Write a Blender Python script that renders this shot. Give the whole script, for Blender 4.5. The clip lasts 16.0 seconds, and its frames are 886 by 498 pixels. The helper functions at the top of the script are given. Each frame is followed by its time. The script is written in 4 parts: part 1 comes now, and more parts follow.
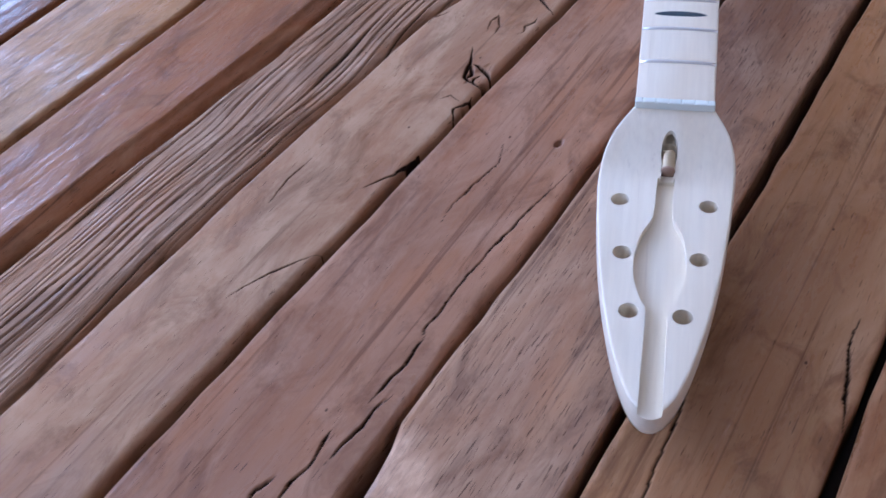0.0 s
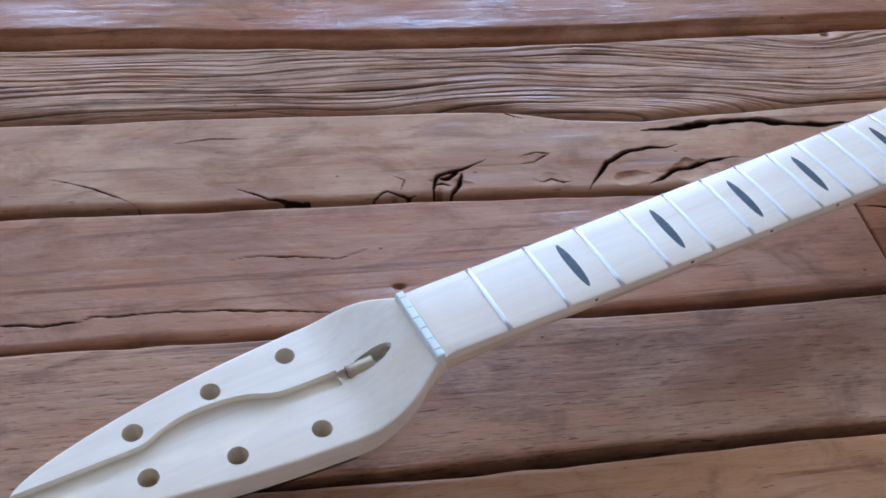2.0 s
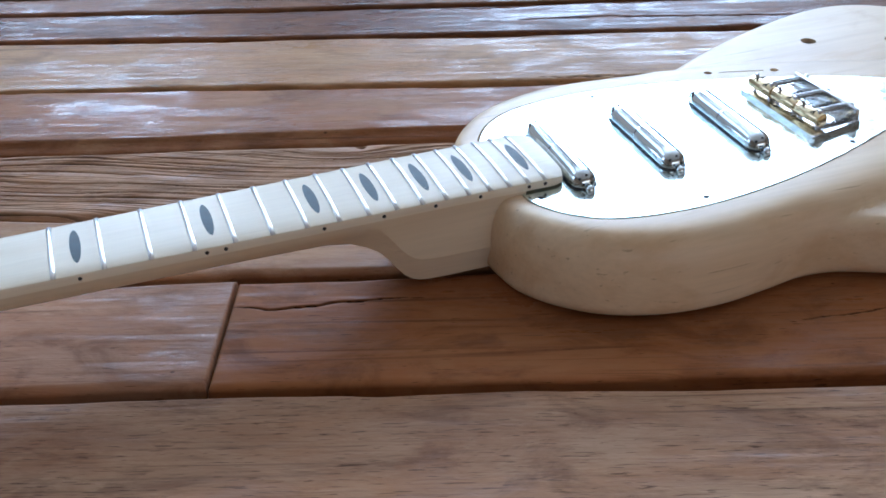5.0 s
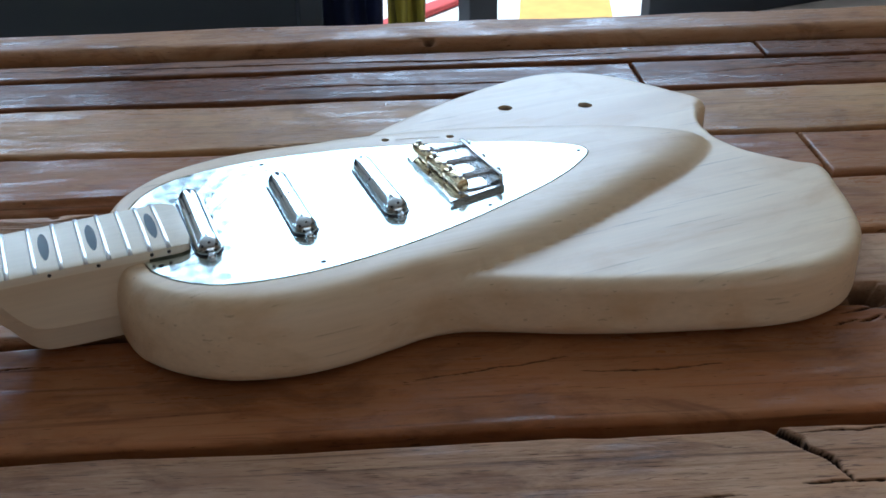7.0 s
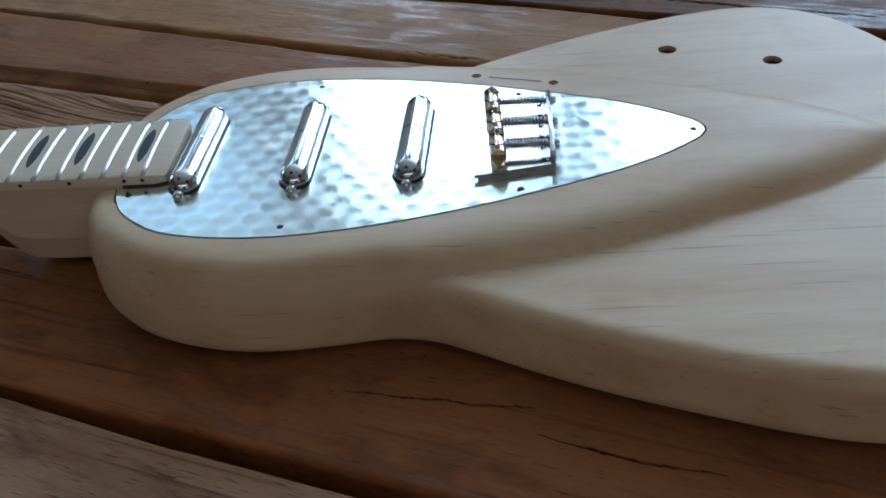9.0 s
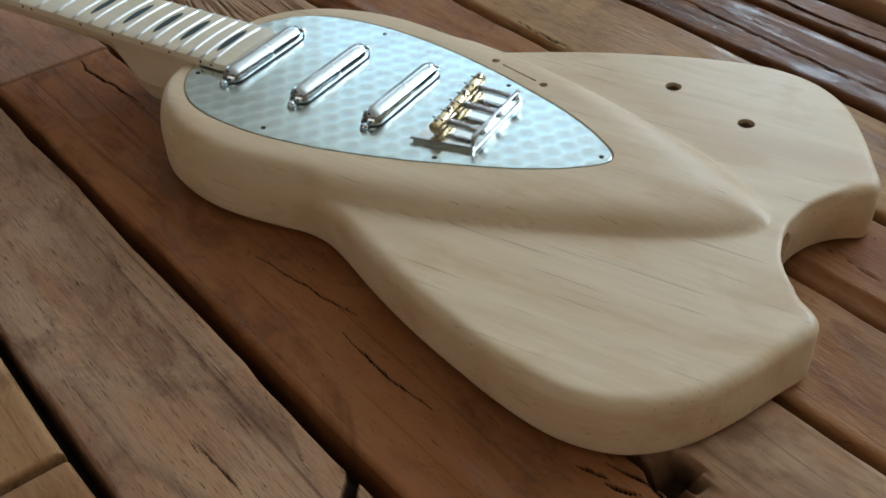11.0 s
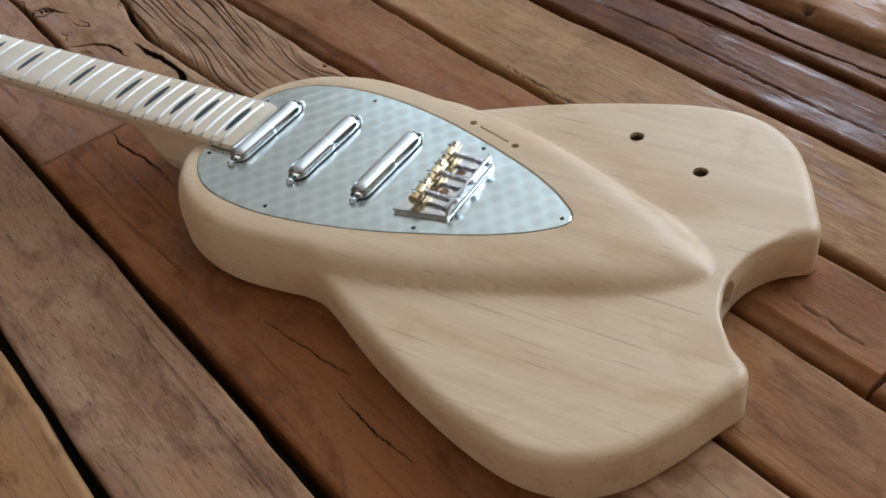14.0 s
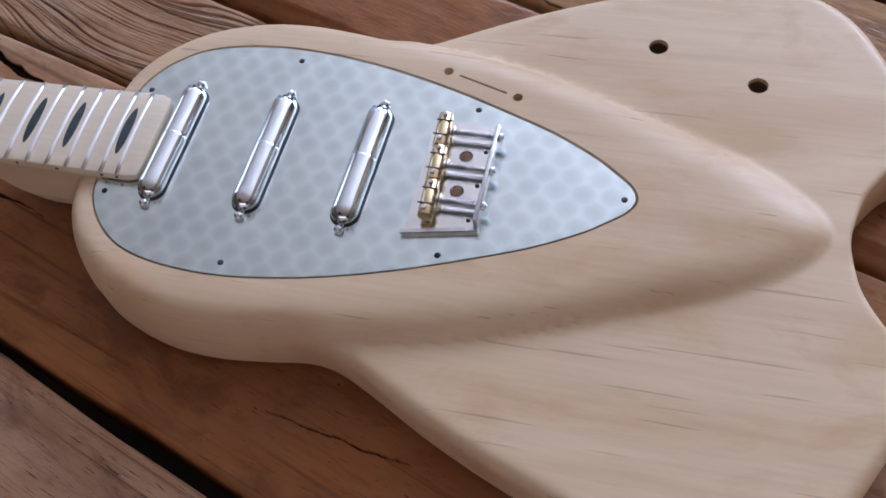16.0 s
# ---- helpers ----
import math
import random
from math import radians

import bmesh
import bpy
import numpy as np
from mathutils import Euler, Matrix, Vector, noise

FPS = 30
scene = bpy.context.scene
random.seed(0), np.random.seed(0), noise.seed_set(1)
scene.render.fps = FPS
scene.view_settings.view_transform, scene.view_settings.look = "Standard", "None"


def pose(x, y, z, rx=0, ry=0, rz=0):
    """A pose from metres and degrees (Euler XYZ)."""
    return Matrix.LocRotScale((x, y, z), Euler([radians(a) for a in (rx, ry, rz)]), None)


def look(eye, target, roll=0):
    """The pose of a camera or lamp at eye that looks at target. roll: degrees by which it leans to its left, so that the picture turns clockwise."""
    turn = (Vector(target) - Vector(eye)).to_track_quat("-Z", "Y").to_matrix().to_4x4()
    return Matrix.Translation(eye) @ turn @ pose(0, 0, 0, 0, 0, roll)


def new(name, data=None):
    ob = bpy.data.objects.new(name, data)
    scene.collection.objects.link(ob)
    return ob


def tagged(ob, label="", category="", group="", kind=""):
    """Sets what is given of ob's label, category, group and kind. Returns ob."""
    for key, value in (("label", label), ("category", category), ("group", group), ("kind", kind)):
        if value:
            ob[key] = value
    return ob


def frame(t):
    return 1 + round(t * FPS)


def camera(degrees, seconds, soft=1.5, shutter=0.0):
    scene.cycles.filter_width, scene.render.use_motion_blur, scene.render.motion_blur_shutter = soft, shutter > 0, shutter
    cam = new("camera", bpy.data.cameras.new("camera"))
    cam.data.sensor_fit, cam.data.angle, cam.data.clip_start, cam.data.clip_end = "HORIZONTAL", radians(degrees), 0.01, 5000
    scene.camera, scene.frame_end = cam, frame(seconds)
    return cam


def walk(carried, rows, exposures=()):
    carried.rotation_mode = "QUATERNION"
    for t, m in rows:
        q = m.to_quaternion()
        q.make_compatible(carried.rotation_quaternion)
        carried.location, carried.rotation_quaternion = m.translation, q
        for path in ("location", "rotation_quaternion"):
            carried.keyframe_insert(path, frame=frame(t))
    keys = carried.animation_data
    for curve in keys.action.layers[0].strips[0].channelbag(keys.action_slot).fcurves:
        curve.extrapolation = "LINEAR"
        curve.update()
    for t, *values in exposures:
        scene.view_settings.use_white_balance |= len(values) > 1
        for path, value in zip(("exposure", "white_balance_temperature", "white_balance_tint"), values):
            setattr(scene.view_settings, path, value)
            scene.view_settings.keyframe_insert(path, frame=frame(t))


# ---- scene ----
cam = camera(45.57, 16.0, soft=1.7)
PATH = [
    (0, (-0.4828, 0.0085, 0.4151), (-0.1389, 0.1034, 0.0648), -6.29),
    (0.5, (-0.4181, -0.0733, 0.4163), (-0.1176, 0.0781, 0.0464), -1.89),
    (1, (-0.3265, -0.1427, 0.4131), (-0.0655, 0.0715, 0.0443), -1.16),
    (1.5, (-0.2450, -0.2156, 0.4229), (-0.0218, 0.0259, 0.0462), 4.04),
    (2, (-0.1741, -0.2696, 0.4488), (0.0166, 0.0152, 0.0846), 6.19),
    (2.5, (-0.0664, -0.2666, 0.4149), (0.0472, 0.0486, 0.0438), 2.82),
    (3, (0.0522, -0.2685, 0.4079), (0.1411, 0.0359, 0.0213), 3.11),
    (3.5, (0.1414, -0.3102, 0.4046), (0.2156, 0.0244, 0.0405), -0.16),
    (4, (0.2124, -0.3761, 0.3813), (0.3018, -0.0100, 0.0527), 0.16),
    (4.5, (0.2526, -0.4312, 0.3500), (0.3692, -0.0426, 0.0578), -0.12),
    (5, (0.2785, -0.4633, 0.3221), (0.4150, -0.0657, 0.0514), -2.11),
    (5.2, (0.285, -0.466, 0.321), (0.882, 1.109, -0.757), -1.9),
    (7.3, (0.443, -0.543, 0.323), (1.119, 1.067, -0.652), -1.3),
    (7.5, (0.4482, -0.5476, 0.3351), (0.6143, -0.1482, 0.0843), -1.14),
    (8, (0.5085, -0.5095, 0.3441), (0.6424, -0.1154, 0.0671), -1.89),
    (8.5, (0.5958, -0.4475, 0.3135), (0.6418, -0.0342, 0.0360), -3.80),
    (9, (0.6655, -0.4455, 0.3077), (0.6265, -0.0426, 0.0142), -5.86),
    (9.2, (0.705, -0.465, 0.314), (0.411, 1.127, -0.859), -5.7),
    (11.3, (0.954, -0.469, 0.399), (0.078, 0.813, -0.861), -3.5),
    (11.5, (0.9734, -0.4693, 0.4015), (0.7394, -0.1464, 0.0998), -4.40),
    (12, (1.0152, -0.4768, 0.3957), (0.7712, -0.1496, 0.1068), -5.43),
    (12.5, (1.0511, -0.4832, 0.3878), (0.7860, -0.1553, 0.1190), -6.99),
    (13, (1.0710, -0.4795, 0.3879), (0.7976, -0.1534, 0.1253), -8.86),
    (13.5, (1.0438, -0.4587, 0.4292), (0.7838, -0.1616, 0.1224), -11.11),
    (14, (0.9922, -0.4437, 0.4863), (0.7644, -0.1486, 0.1531), -9.66),
    (14.5, (0.9419, -0.4083, 0.5035), (0.7501, -0.1330, 0.1328), -9.11),
    (15, (0.8588, -0.3598, 0.5154), (0.6919, -0.0904, 0.1287), -7.65),
    (15.5, (0.7953, -0.3334, 0.5028), (0.6659, -0.0601, 0.1046), -7.97),
    (16, (0.7809, -0.2900, 0.4793), (0.6687, -0.0471, 0.0569), -13.48),
]
EXPOSURES = [(0.0, 0.77, 4750, 26), (1.0, 0.80, 4740, 26), (2.0, 0.74, 4780, 17), (2.5, 0.66, 4810, 13), (3.0, 0.95, 4840, 9), (3.5, 1.29, 4890, 9), (4.0, 1.00, 4980, 11), (5.0, 0.54, 5110, 9), (7.5, -0.16, 5050, 3), (8.5, -0.51, 5060, 6), (9.0, -0.55, 5260, 5), (11.5, 0.11, 5980, 2), (12.5, 0.20, 5960, 1), (13.5, 0.29, 6080, 8), (14.5, 0.26, 5900, 15), (15.5, 0.18, 5700, 24), (16.0, 0.17, 5680, 26)]
walk(cam, [(t, look(eye, target, roll)) for t, eye, target, roll in PATH], EXPOSURES)

# ---- light: a covered room, daylight through the openings of two walls, two added fills ----
world = bpy.data.worlds.new("world")
scene.world = world
world.use_nodes = True
wn = world.node_tree
sky = wn.nodes.new("ShaderNodeTexSky")
sky.sky_type, sky.sun_disc = "NISHITA", False
sky.sun_elevation, sky.sun_rotation = radians(65), radians(7)
wn.links.new(sky.outputs[0], wn.nodes["Background"].inputs[0])
wn.nodes["Background"].inputs[1].default_value = 0.15


def area_lamp(name, place, target, size_x, size_y, watts, colour):
    data = bpy.data.lights.new(name, "AREA")
    data.shape, data.size, data.size_y, data.energy, data.color = "RECTANGLE", size_x, size_y, watts, colour
    lamp = new(name, data)
    lamp.matrix_world = look(place, target)
    return lamp


# daylight that comes in through the window band, the doorway and the side window
area_lamp("window_daylight", (0.72, 2.68, 1.22), (0.72, 0.0, 1.40), 1.32, 1.12, 38, (0.80, 0.90, 1.0))
area_lamp("door_daylight", (2.29, 2.68, 1.37), (2.29, 0.0, 1.50), 1.81, 1.42, 63, (0.80, 0.90, 1.0))
# added dim fill that brightens the pickups and guard; no window known there
area_lamp("pickup_reflection_fill", (-1.0, 2.68, 1.765), (-1.0, 0.0, 1.6), 1.5, 0.63, 3.6, (0.74, 0.92, 1.0))
area_lamp("side_window_daylight", (-3.02, 1.80, 0.95), (0.0, 1.2, 0.5), 1.2, 1.2, 8, (0.82, 0.91, 1.0))
# added warm fill from the unseen south side, for the body's near flank
area_lamp("warm_south_fill", (0.9, -2.9, 0.52), (0.6, 0.0, 0.05), 3.6, 0.6, 6.8, (1.0, 0.66, 0.38))
sun = bpy.data.lights.new("sun", "SUN")
sun.energy, sun.angle, sun.color = 5.0, radians(0.5), (1.0, 0.95, 0.86)
new("sun", sun).matrix_world = look((1.6, 8.0, 11.0), (1.0, 3.0, 0.0))


# ---- materials ----
def nodes_of(name):
    m = bpy.data.materials.new(name)
    m.use_nodes = True
    nt = m.node_tree
    return m, nt, nt.nodes["Principled BSDF"]


def nd(nt, kind, **values):
    n = nt.nodes.new(kind)
    for key, v in values.items():
        if key in n.inputs:
            n.inputs[key].default_value = v
        else:
            n.inputs[key.replace("_", " ")].default_value = v
    return n


def mapped(nt, scale, offset=None, coords="Object"):
    tc = nt.nodes.new("ShaderNodeTexCoord")
    mp = nt.nodes.new("ShaderNodeMapping")
    mp.inputs["Scale"].default_value = scale
    nt.links.new(tc.outputs[coords], mp.inputs["Vector"])
    if offset:
        info = nt.nodes.new("ShaderNodeObjectInfo")
        mul = nt.nodes.new("ShaderNodeVectorMath")
        mul.operation = "MULTIPLY"
        mul.inputs[1].default_value = offset
        nt.links.new(info.outputs["Random"], mul.inputs[0])
        nt.links.new(mul.outputs[0], mp.inputs["Location"])
    return mp.outputs[0]


def ramp(nt, fac, stops):
    r = nt.nodes.new("ShaderNodeValToRGB")
    e = r.color_ramp.elements
    while len(e) < len(stops):
        e.new(0.5)
    for k, (p, c) in zip(e, stops):
        k.position = p
        k.color = (*c, 1) if len(c) == 3 else c
    nt.links.new(fac, r.inputs[0])
    return r.outputs[0]


def grey(v):
    return (v, v, v)


def mix(nt, fac, a, b, mode="MIX"):
    m = nt.nodes.new("ShaderNodeMix")
    m.data_type, m.blend_type = "RGBA", mode
    if isinstance(fac, float):
        m.inputs[0].default_value = fac
    else:
        nt.links.new(fac, m.inputs[0])
    for k, v in ((6, a), (7, b)):
        if isinstance(v, tuple):
            m.inputs[k].default_value = (*v, 1)
        else:
            nt.links.new(v, m.inputs[k])
    return m.outputs[2]


def bump(nt, bsdf, height, strength, distance):
    b = nt.nodes.new("ShaderNodeBump")
    b.inputs["Strength"].default_value, b.inputs["Distance"].default_value = strength, distance
    nt.links.new(height, b.inputs["Height"])
    nt.links.new(b.outputs[0], bsdf.inputs["Normal"])


def plain(name, colour, rough, metal=0.0, grain=0.06, scale=60.0):
    m, nt, b = nodes_of(name)
    n = nd(nt, "ShaderNodeTexNoise", Scale=scale, Detail=4.0)
    nt.links.new(mapped(nt, (1, 1, 1)), n.inputs["Vector"])
    lo = tuple(c * (1 - grain * 2) for c in colour)
    hi = tuple(min(1.0, c * (1 + grain * 2)) for c in colour)
    nt.links.new(ramp(nt, n.outputs[0], [(0.3, lo), (0.7, hi)]), b.inputs["Base Color"])
    nt.links.new(ramp(nt, n.outputs[0], [(0.3, grey(rough * 0.85)), (0.7, grey(min(1.0, rough * 1.15)))]), b.inputs["Roughness"])
    b.inputs["Metallic"].default_value = metal
    return m


def bare_wood(name, pale, dark, pores, rough=0.55, blotches=0.10):
    """Sanded unfinished wood: soft figure along x, fine grain and thin broken pore lines."""
    m, nt, b = nodes_of(name)
    figure = nd(nt, "ShaderNodeTexNoise", Scale=1.0, Detail=3.0, Distortion=0.6)
    nt.links.new(mapped(nt, (3.5, 26, 26)), figure.inputs["Vector"])
    grain = nd(nt, "ShaderNodeTexNoise", Scale=1.0, Detail=4.0)
    nt.links.new(mapped(nt, (22, 420, 420)), grain.inputs["Vector"])
    streak = nd(nt, "ShaderNodeTexNoise", Scale=1.0, Detail=2.0, Distortion=0.2)
    nt.links.new(mapped(nt, (11, 400, 400)), streak.inputs["Vector"])
    patch = nd(nt, "ShaderNodeTexNoise", Scale=7.0, Detail=3.0)
    nt.links.new(mapped(nt, (0.6, 1, 1)), patch.inputs["Vector"])
    base = ramp(nt, figure.outputs[0], [(0.25, dark), (0.55, pale), (0.8, tuple(c * 0.95 for c in pale))])
    base = mix(nt, ramp(nt, patch.outputs[0], [(0.35, grey(0.0)), (0.75, grey(0.35))]), base, tuple(c * 0.86 for c in dark))
    blotch = nd(nt, "ShaderNodeTexNoise", Scale=1.0, Detail=6.0, Roughness=0.62, Distortion=0.5)
    nt.links.new(mapped(nt, (15, 30, 30)), blotch.inputs["Vector"])
    base = mix(nt, ramp(nt, blotch.outputs[0], [(0.50, grey(0.0)), (0.66, grey(blotches))]), base, tuple(c * f for c, f in zip(dark, (0.90, 0.80, 0.64))))
    base = mix(nt, ramp(nt, grain.outputs[0], [(0.3, grey(0.14)), (0.62, grey(0.0))]), base, tuple(c * 0.6 for c in dark))
    base = mix(nt, ramp(nt, streak.outputs[0], [(0.275, grey(pores)), (0.325, grey(0.0))]), base, (0.24, 0.13, 0.07))
    nt.links.new(base, b.inputs["Base Color"])
    b.inputs["Roughness"].default_value = rough
    bump(nt, b, grain.outputs[0], 0.12, 0.0004)
    return m


def plank_wood(name, tones, rough, relief, fibres=0.6, dusty=0.78, dashes=0.27):
    """Oiled hardwood boards, each with its own tone: long soft bands, thin broken fibres, short pits, dusty patches, patchy shine."""
    m, nt, b = nodes_of(name)
    off = (37.0, 11.0, 5.0)

    def noise(scale, detail, rough_=0.6, warp=0.0):
        n = nd(nt, "ShaderNodeTexNoise", Scale=1.0, Detail=detail, Roughness=rough_, Distortion=warp)
        nt.links.new(mapped(nt, scale, off), n.inputs["Vector"])
        return n.outputs[0]

    wide = noise((1.7, 15, 15), 3.0, 0.55, 0.7)
    cloud = noise((7, 19, 14), 5.0, 0.6, 0.8)
    haze = noise((11, 24, 15), 7.0, 0.66, 0.6)
    seam = noise((3.0, 150, 110), 4.0, 0.55, 0.9)
    fibre = noise((30, 430, 300), 4.0, 0.6, 0.5)
    dash = noise((85, 1250, 600), 2.0, 0.5, 0.2)
    grime = noise((16, 34, 20), 6.0, 0.66, 0.8)
    fleck = noise((150, 420, 300), 4.0, 0.65)
    ripple = noise((58, 200, 120), 3.0, 0.6, 0.5)
    streak = noise((14, 190, 120), 4.0, 0.6, 0.4)
    info = nt.nodes.new("ShaderNodeObjectInfo")
    tone = ramp(nt, info.outputs["Random"], [(0.0, tones[0]), (0.5, tones[1]), (1.0, tones[2])])
    # ruddy oiled patches, darker bands, dusty worn patches, then thin long seams of dark grain
    ruddy = mix(nt, 1.0, tone, (1.06, 0.94, 0.82), "MULTIPLY")
    base = mix(nt, ramp(nt, cloud, [(0.42, grey(0.0)), (0.60, grey(0.85))]), tone, ruddy)
    base = mix(nt, ramp(nt, wide, [(0.36, grey(0.6)), (0.60, grey(0.0))]), base, tones[3])
    base = mix(nt, ramp(nt, haze, [(0.47, grey(0.0)), (0.66, grey(dusty))]), base, tones[4])
    base = mix(nt, ramp(nt, grime, [(0.36, grey(0.50)), (0.50, grey(0.0))]), base, tuple(k * 0.6 for k in tones[3]))
    base = mix(nt, ramp(nt, seam, [(0.30, grey(0.60)), (0.40, grey(0.0))]), base, tuple(k * 0.5 for k in tones[3]))
    base = mix(nt, ramp(nt, fleck, [(0.60, grey(0.0)), (0.72, grey(0.18))]), base, tones[4])
    base = mix(nt, ramp(nt, fibre, [(0.33, grey(fibres * 0.7)), (0.46, grey(0.0))]), base, tuple(k * 0.45 for k in tones[3]))
    base = mix(nt, ramp(nt, dash, [(dashes, grey(0.7)), (dashes + 0.06, grey(0.0))]), base, tuple(k * 0.25 for k in tones[3]))
    pits = nd(nt, "ShaderNodeTexVoronoi", Scale=1.0)
    nt.links.new(mapped(nt, (24, 38, 30), off), pits.inputs["Vector"])
    base = mix(nt, ramp(nt, pits.outputs["Distance"], [(0.018, grey(0.8)), (0.036, grey(0.0))]), base, tuple(k * 0.2 for k in tones[3]))
    bare = nt.nodes.new("ShaderNodeAttribute")
    bare.attribute_name = "bare"
    base = mix(nt, mix(nt, fleck, grey(0.0), bare.outputs["Fac"]), base, tuple(min(1.0, k * 1.5) for k in tones[4]))
    dirt_shade = nt.nodes.new("ShaderNodeAttribute")
    dirt_shade.attribute_name = "dirt_shade"
    # near-black for dirt, and for shade in cracks and gaps put into the colour
    base = mix(nt, dirt_shade.outputs["Fac"], base, (0.020, 0.012, 0.008))
    nt.links.new(base, b.inputs["Base Color"])
    shine = mix(nt, 0.5, haze, mix(nt, 0.30, streak, fleck))
    gloss = ramp(nt, shine, [(0.40, grey(rough * 0.9)), (0.53, grey(min(1.0, rough * 1.2 + 0.26)))])
    nt.links.new(mix(nt, dirt_shade.outputs["Fac"], gloss, grey(0.95)), b.inputs["Roughness"])
    oiled = ramp(nt, shine, [(0.40, grey(0.26)), (0.51, grey(0.07))])
    nt.links.new(mix(nt, dirt_shade.outputs["Fac"], oiled, grey(0.02)), b.inputs["Specular IOR Level"])
    h = mix(nt, 0.45, ripple, mix(nt, 0.5, fibre, streak))
    bump(nt, b, h, min(1.0, relief * 0.7), 0.0012)
    return m


def turned_metal(name):
    """Aluminium sheet polished in overlapping rows of round spots: the scratches run in circles round each spot."""
    m, nt, b = nodes_of(name)
    P, ROWS = 0.0140, 1.42
    tc = nt.nodes.new("ShaderNodeTexCoord")
    sep = nt.nodes.new("ShaderNodeSeparateXYZ")
    nt.links.new(tc.outputs["Object"], sep.inputs[0])

    def op(kind, a, c=None):
        n = nt.nodes.new("ShaderNodeMath")
        n.operation = kind
        for k, v in ((0, a), (1, c)):
            if v is None:
                continue
            if isinstance(v, (int, float)):
                n.inputs[k].default_value = v
            else:
                nt.links.new(v, n.inputs[k])
        return n.outputs[0]

    # rows of spots, every second row half a spot along; the nearest centre counts
    px, py = op("DIVIDE", sep.outputs[0], P), op("DIVIDE", sep.outputs[1], P * ROWS)

    def from_centre(shift):
        x, y = op("ADD", px, shift), op("ADD", py, shift)
        dx, dy = op("SUBTRACT", x, op("ROUND", x)), op("MULTIPLY", op("SUBTRACT", y, op("ROUND", y)), ROWS)
        return dx, dy, op("SQRT", op("ADD", op("MULTIPLY", dx, dx), op("MULTIPLY", dy, dy)))

    ax, ay, ar = from_centre(0.0)
    bx, by, br = from_centre(0.5)
    second = op("LESS_THAN", br, op("SUBTRACT", ar, 0.05))

    def pick(a, c):
        return op("ADD", op("MULTIPLY", a, op("SUBTRACT", 1.0, second)), op("MULTIPLY", c, second))

    lx, ly = pick(ax, bx), pick(ay, by)
    tangent = nt.nodes.new("ShaderNodeCombineXYZ")
    nt.links.new(op("MULTIPLY", ly, -1.0), tangent.inputs[0])
    nt.links.new(lx, tangent.inputs[1])
    norm = nt.nodes.new("ShaderNodeVectorMath")
    norm.operation = "NORMALIZE"
    nt.links.new(tangent.outputs[0], norm.inputs[0])
    nt.links.new(norm.outputs[0], b.inputs["Tangent"])
    radius = pick(ar, br)
    wear = nd(nt, "ShaderNodeTexNoise", Scale=55.0, Detail=4.0)
    nt.links.new(tc.outputs["Object"], wear.inputs["Vector"])
    tone = mix(nt, 1.0, ramp(nt, radius, [(0.06, grey(0.83)), (0.30, grey(0.89)), (0.52, grey(1.0))]),
               ramp(nt, wear.outputs[0], [(0.3, (0.70, 0.795, 0.775)), (0.7, (0.80, 0.88, 0.855))]), "MULTIPLY")
    nt.links.new(tone, b.inputs["Base Color"])
    b.inputs["Metallic"].default_value = 1.0
    nt.links.new(ramp(nt, wear.outputs[0], [(0.3, grey(0.17)), (0.7, grey(0.26))]), b.inputs["Roughness"])
    b.inputs["Anisotropic"].default_value = 0.5
    rings = op("SINE", op("MULTIPLY", radius, 90.0))
    dish = op("SMOOTH_MIN", ar, br)
    dish.node.inputs[2].default_value = 0.25
    bump(nt, b, op("ADD", op("MULTIPLY", rings, 0.02), op("MULTIPLY", op("MULTIPLY", dish, dish), 3.0)), 0.105, 0.0010)
    return m


BODY_WOOD = bare_wood("bare_body_wood", (0.80, 0.62, 0.398), (0.65, 0.452, 0.258), 0.42, 0.42, 0.50)
NECK_WOOD = bare_wood("bare_maple", (0.87, 0.785, 0.615), (0.80, 0.68, 0.49), 0.10, 0.42)
NECK_SHAFT = bare_wood("bare_neck_wood", (0.79, 0.655, 0.46), (0.69, 0.535, 0.345), 0.15, 0.42)
PLANK = plank_wood("oiled_plank", [(0.315, 0.136, 0.056), (0.36, 0.178, 0.078), (0.38, 0.212, 0.095), (0.175, 0.066, 0.026), (0.44, 0.262, 0.140)], 0.19, 0.95, 0.28, 0.50)
DARK_PLANK = plank_wood("dark_plank", [(0.17, 0.064, 0.026), (0.20, 0.082, 0.033), (0.22, 0.098, 0.040), (0.08, 0.029, 0.012), (0.28, 0.138, 0.066)], 0.15, 1.0, 0.40)
RUST_PLANK = plank_wood("rust_plank", [(0.375, 0.198, 0.110)] * 3 + [(0.22, 0.098, 0.050), (0.46, 0.275, 0.175)], 0.28, 0.62, 0.22)
PALE_PLANK = plank_wood("pale_plank", [(0.41, 0.245, 0.142)] * 3 + [(0.27, 0.126, 0.058), (0.52, 0.345, 0.210)], 0.31, 0.40, 0.22)
RED_PLANK = plank_wood("red_plank", [(0.34, 0.142, 0.054)] * 3 + [(0.20, 0.073, 0.027), (0.40, 0.190, 0.083)], 0.29, 0.26, 0.22, 0.45)
TAN_PLANK = plank_wood("rough_tan_plank", [(0.425, 0.250, 0.142)] * 3 + [(0.19, 0.094, 0.060), (0.53, 0.36, 0.235)], 0.38, 1.0, 0.40, 0.5, 0.32)
LIGHT_PLANK = plank_wood("light_tan_plank", [(0.42, 0.240, 0.108)] * 3 + [(0.25, 0.120, 0.050), (0.50, 0.320, 0.170)], 0.19, 1.1, 0.45)
WEATHERED = plank_wood("weathered_plank", [(0.455, 0.280, 0.165)] * 3 + [(0.29, 0.155, 0.085), (0.55, 0.390, 0.270)], 0.32, 0.45, 0.40)
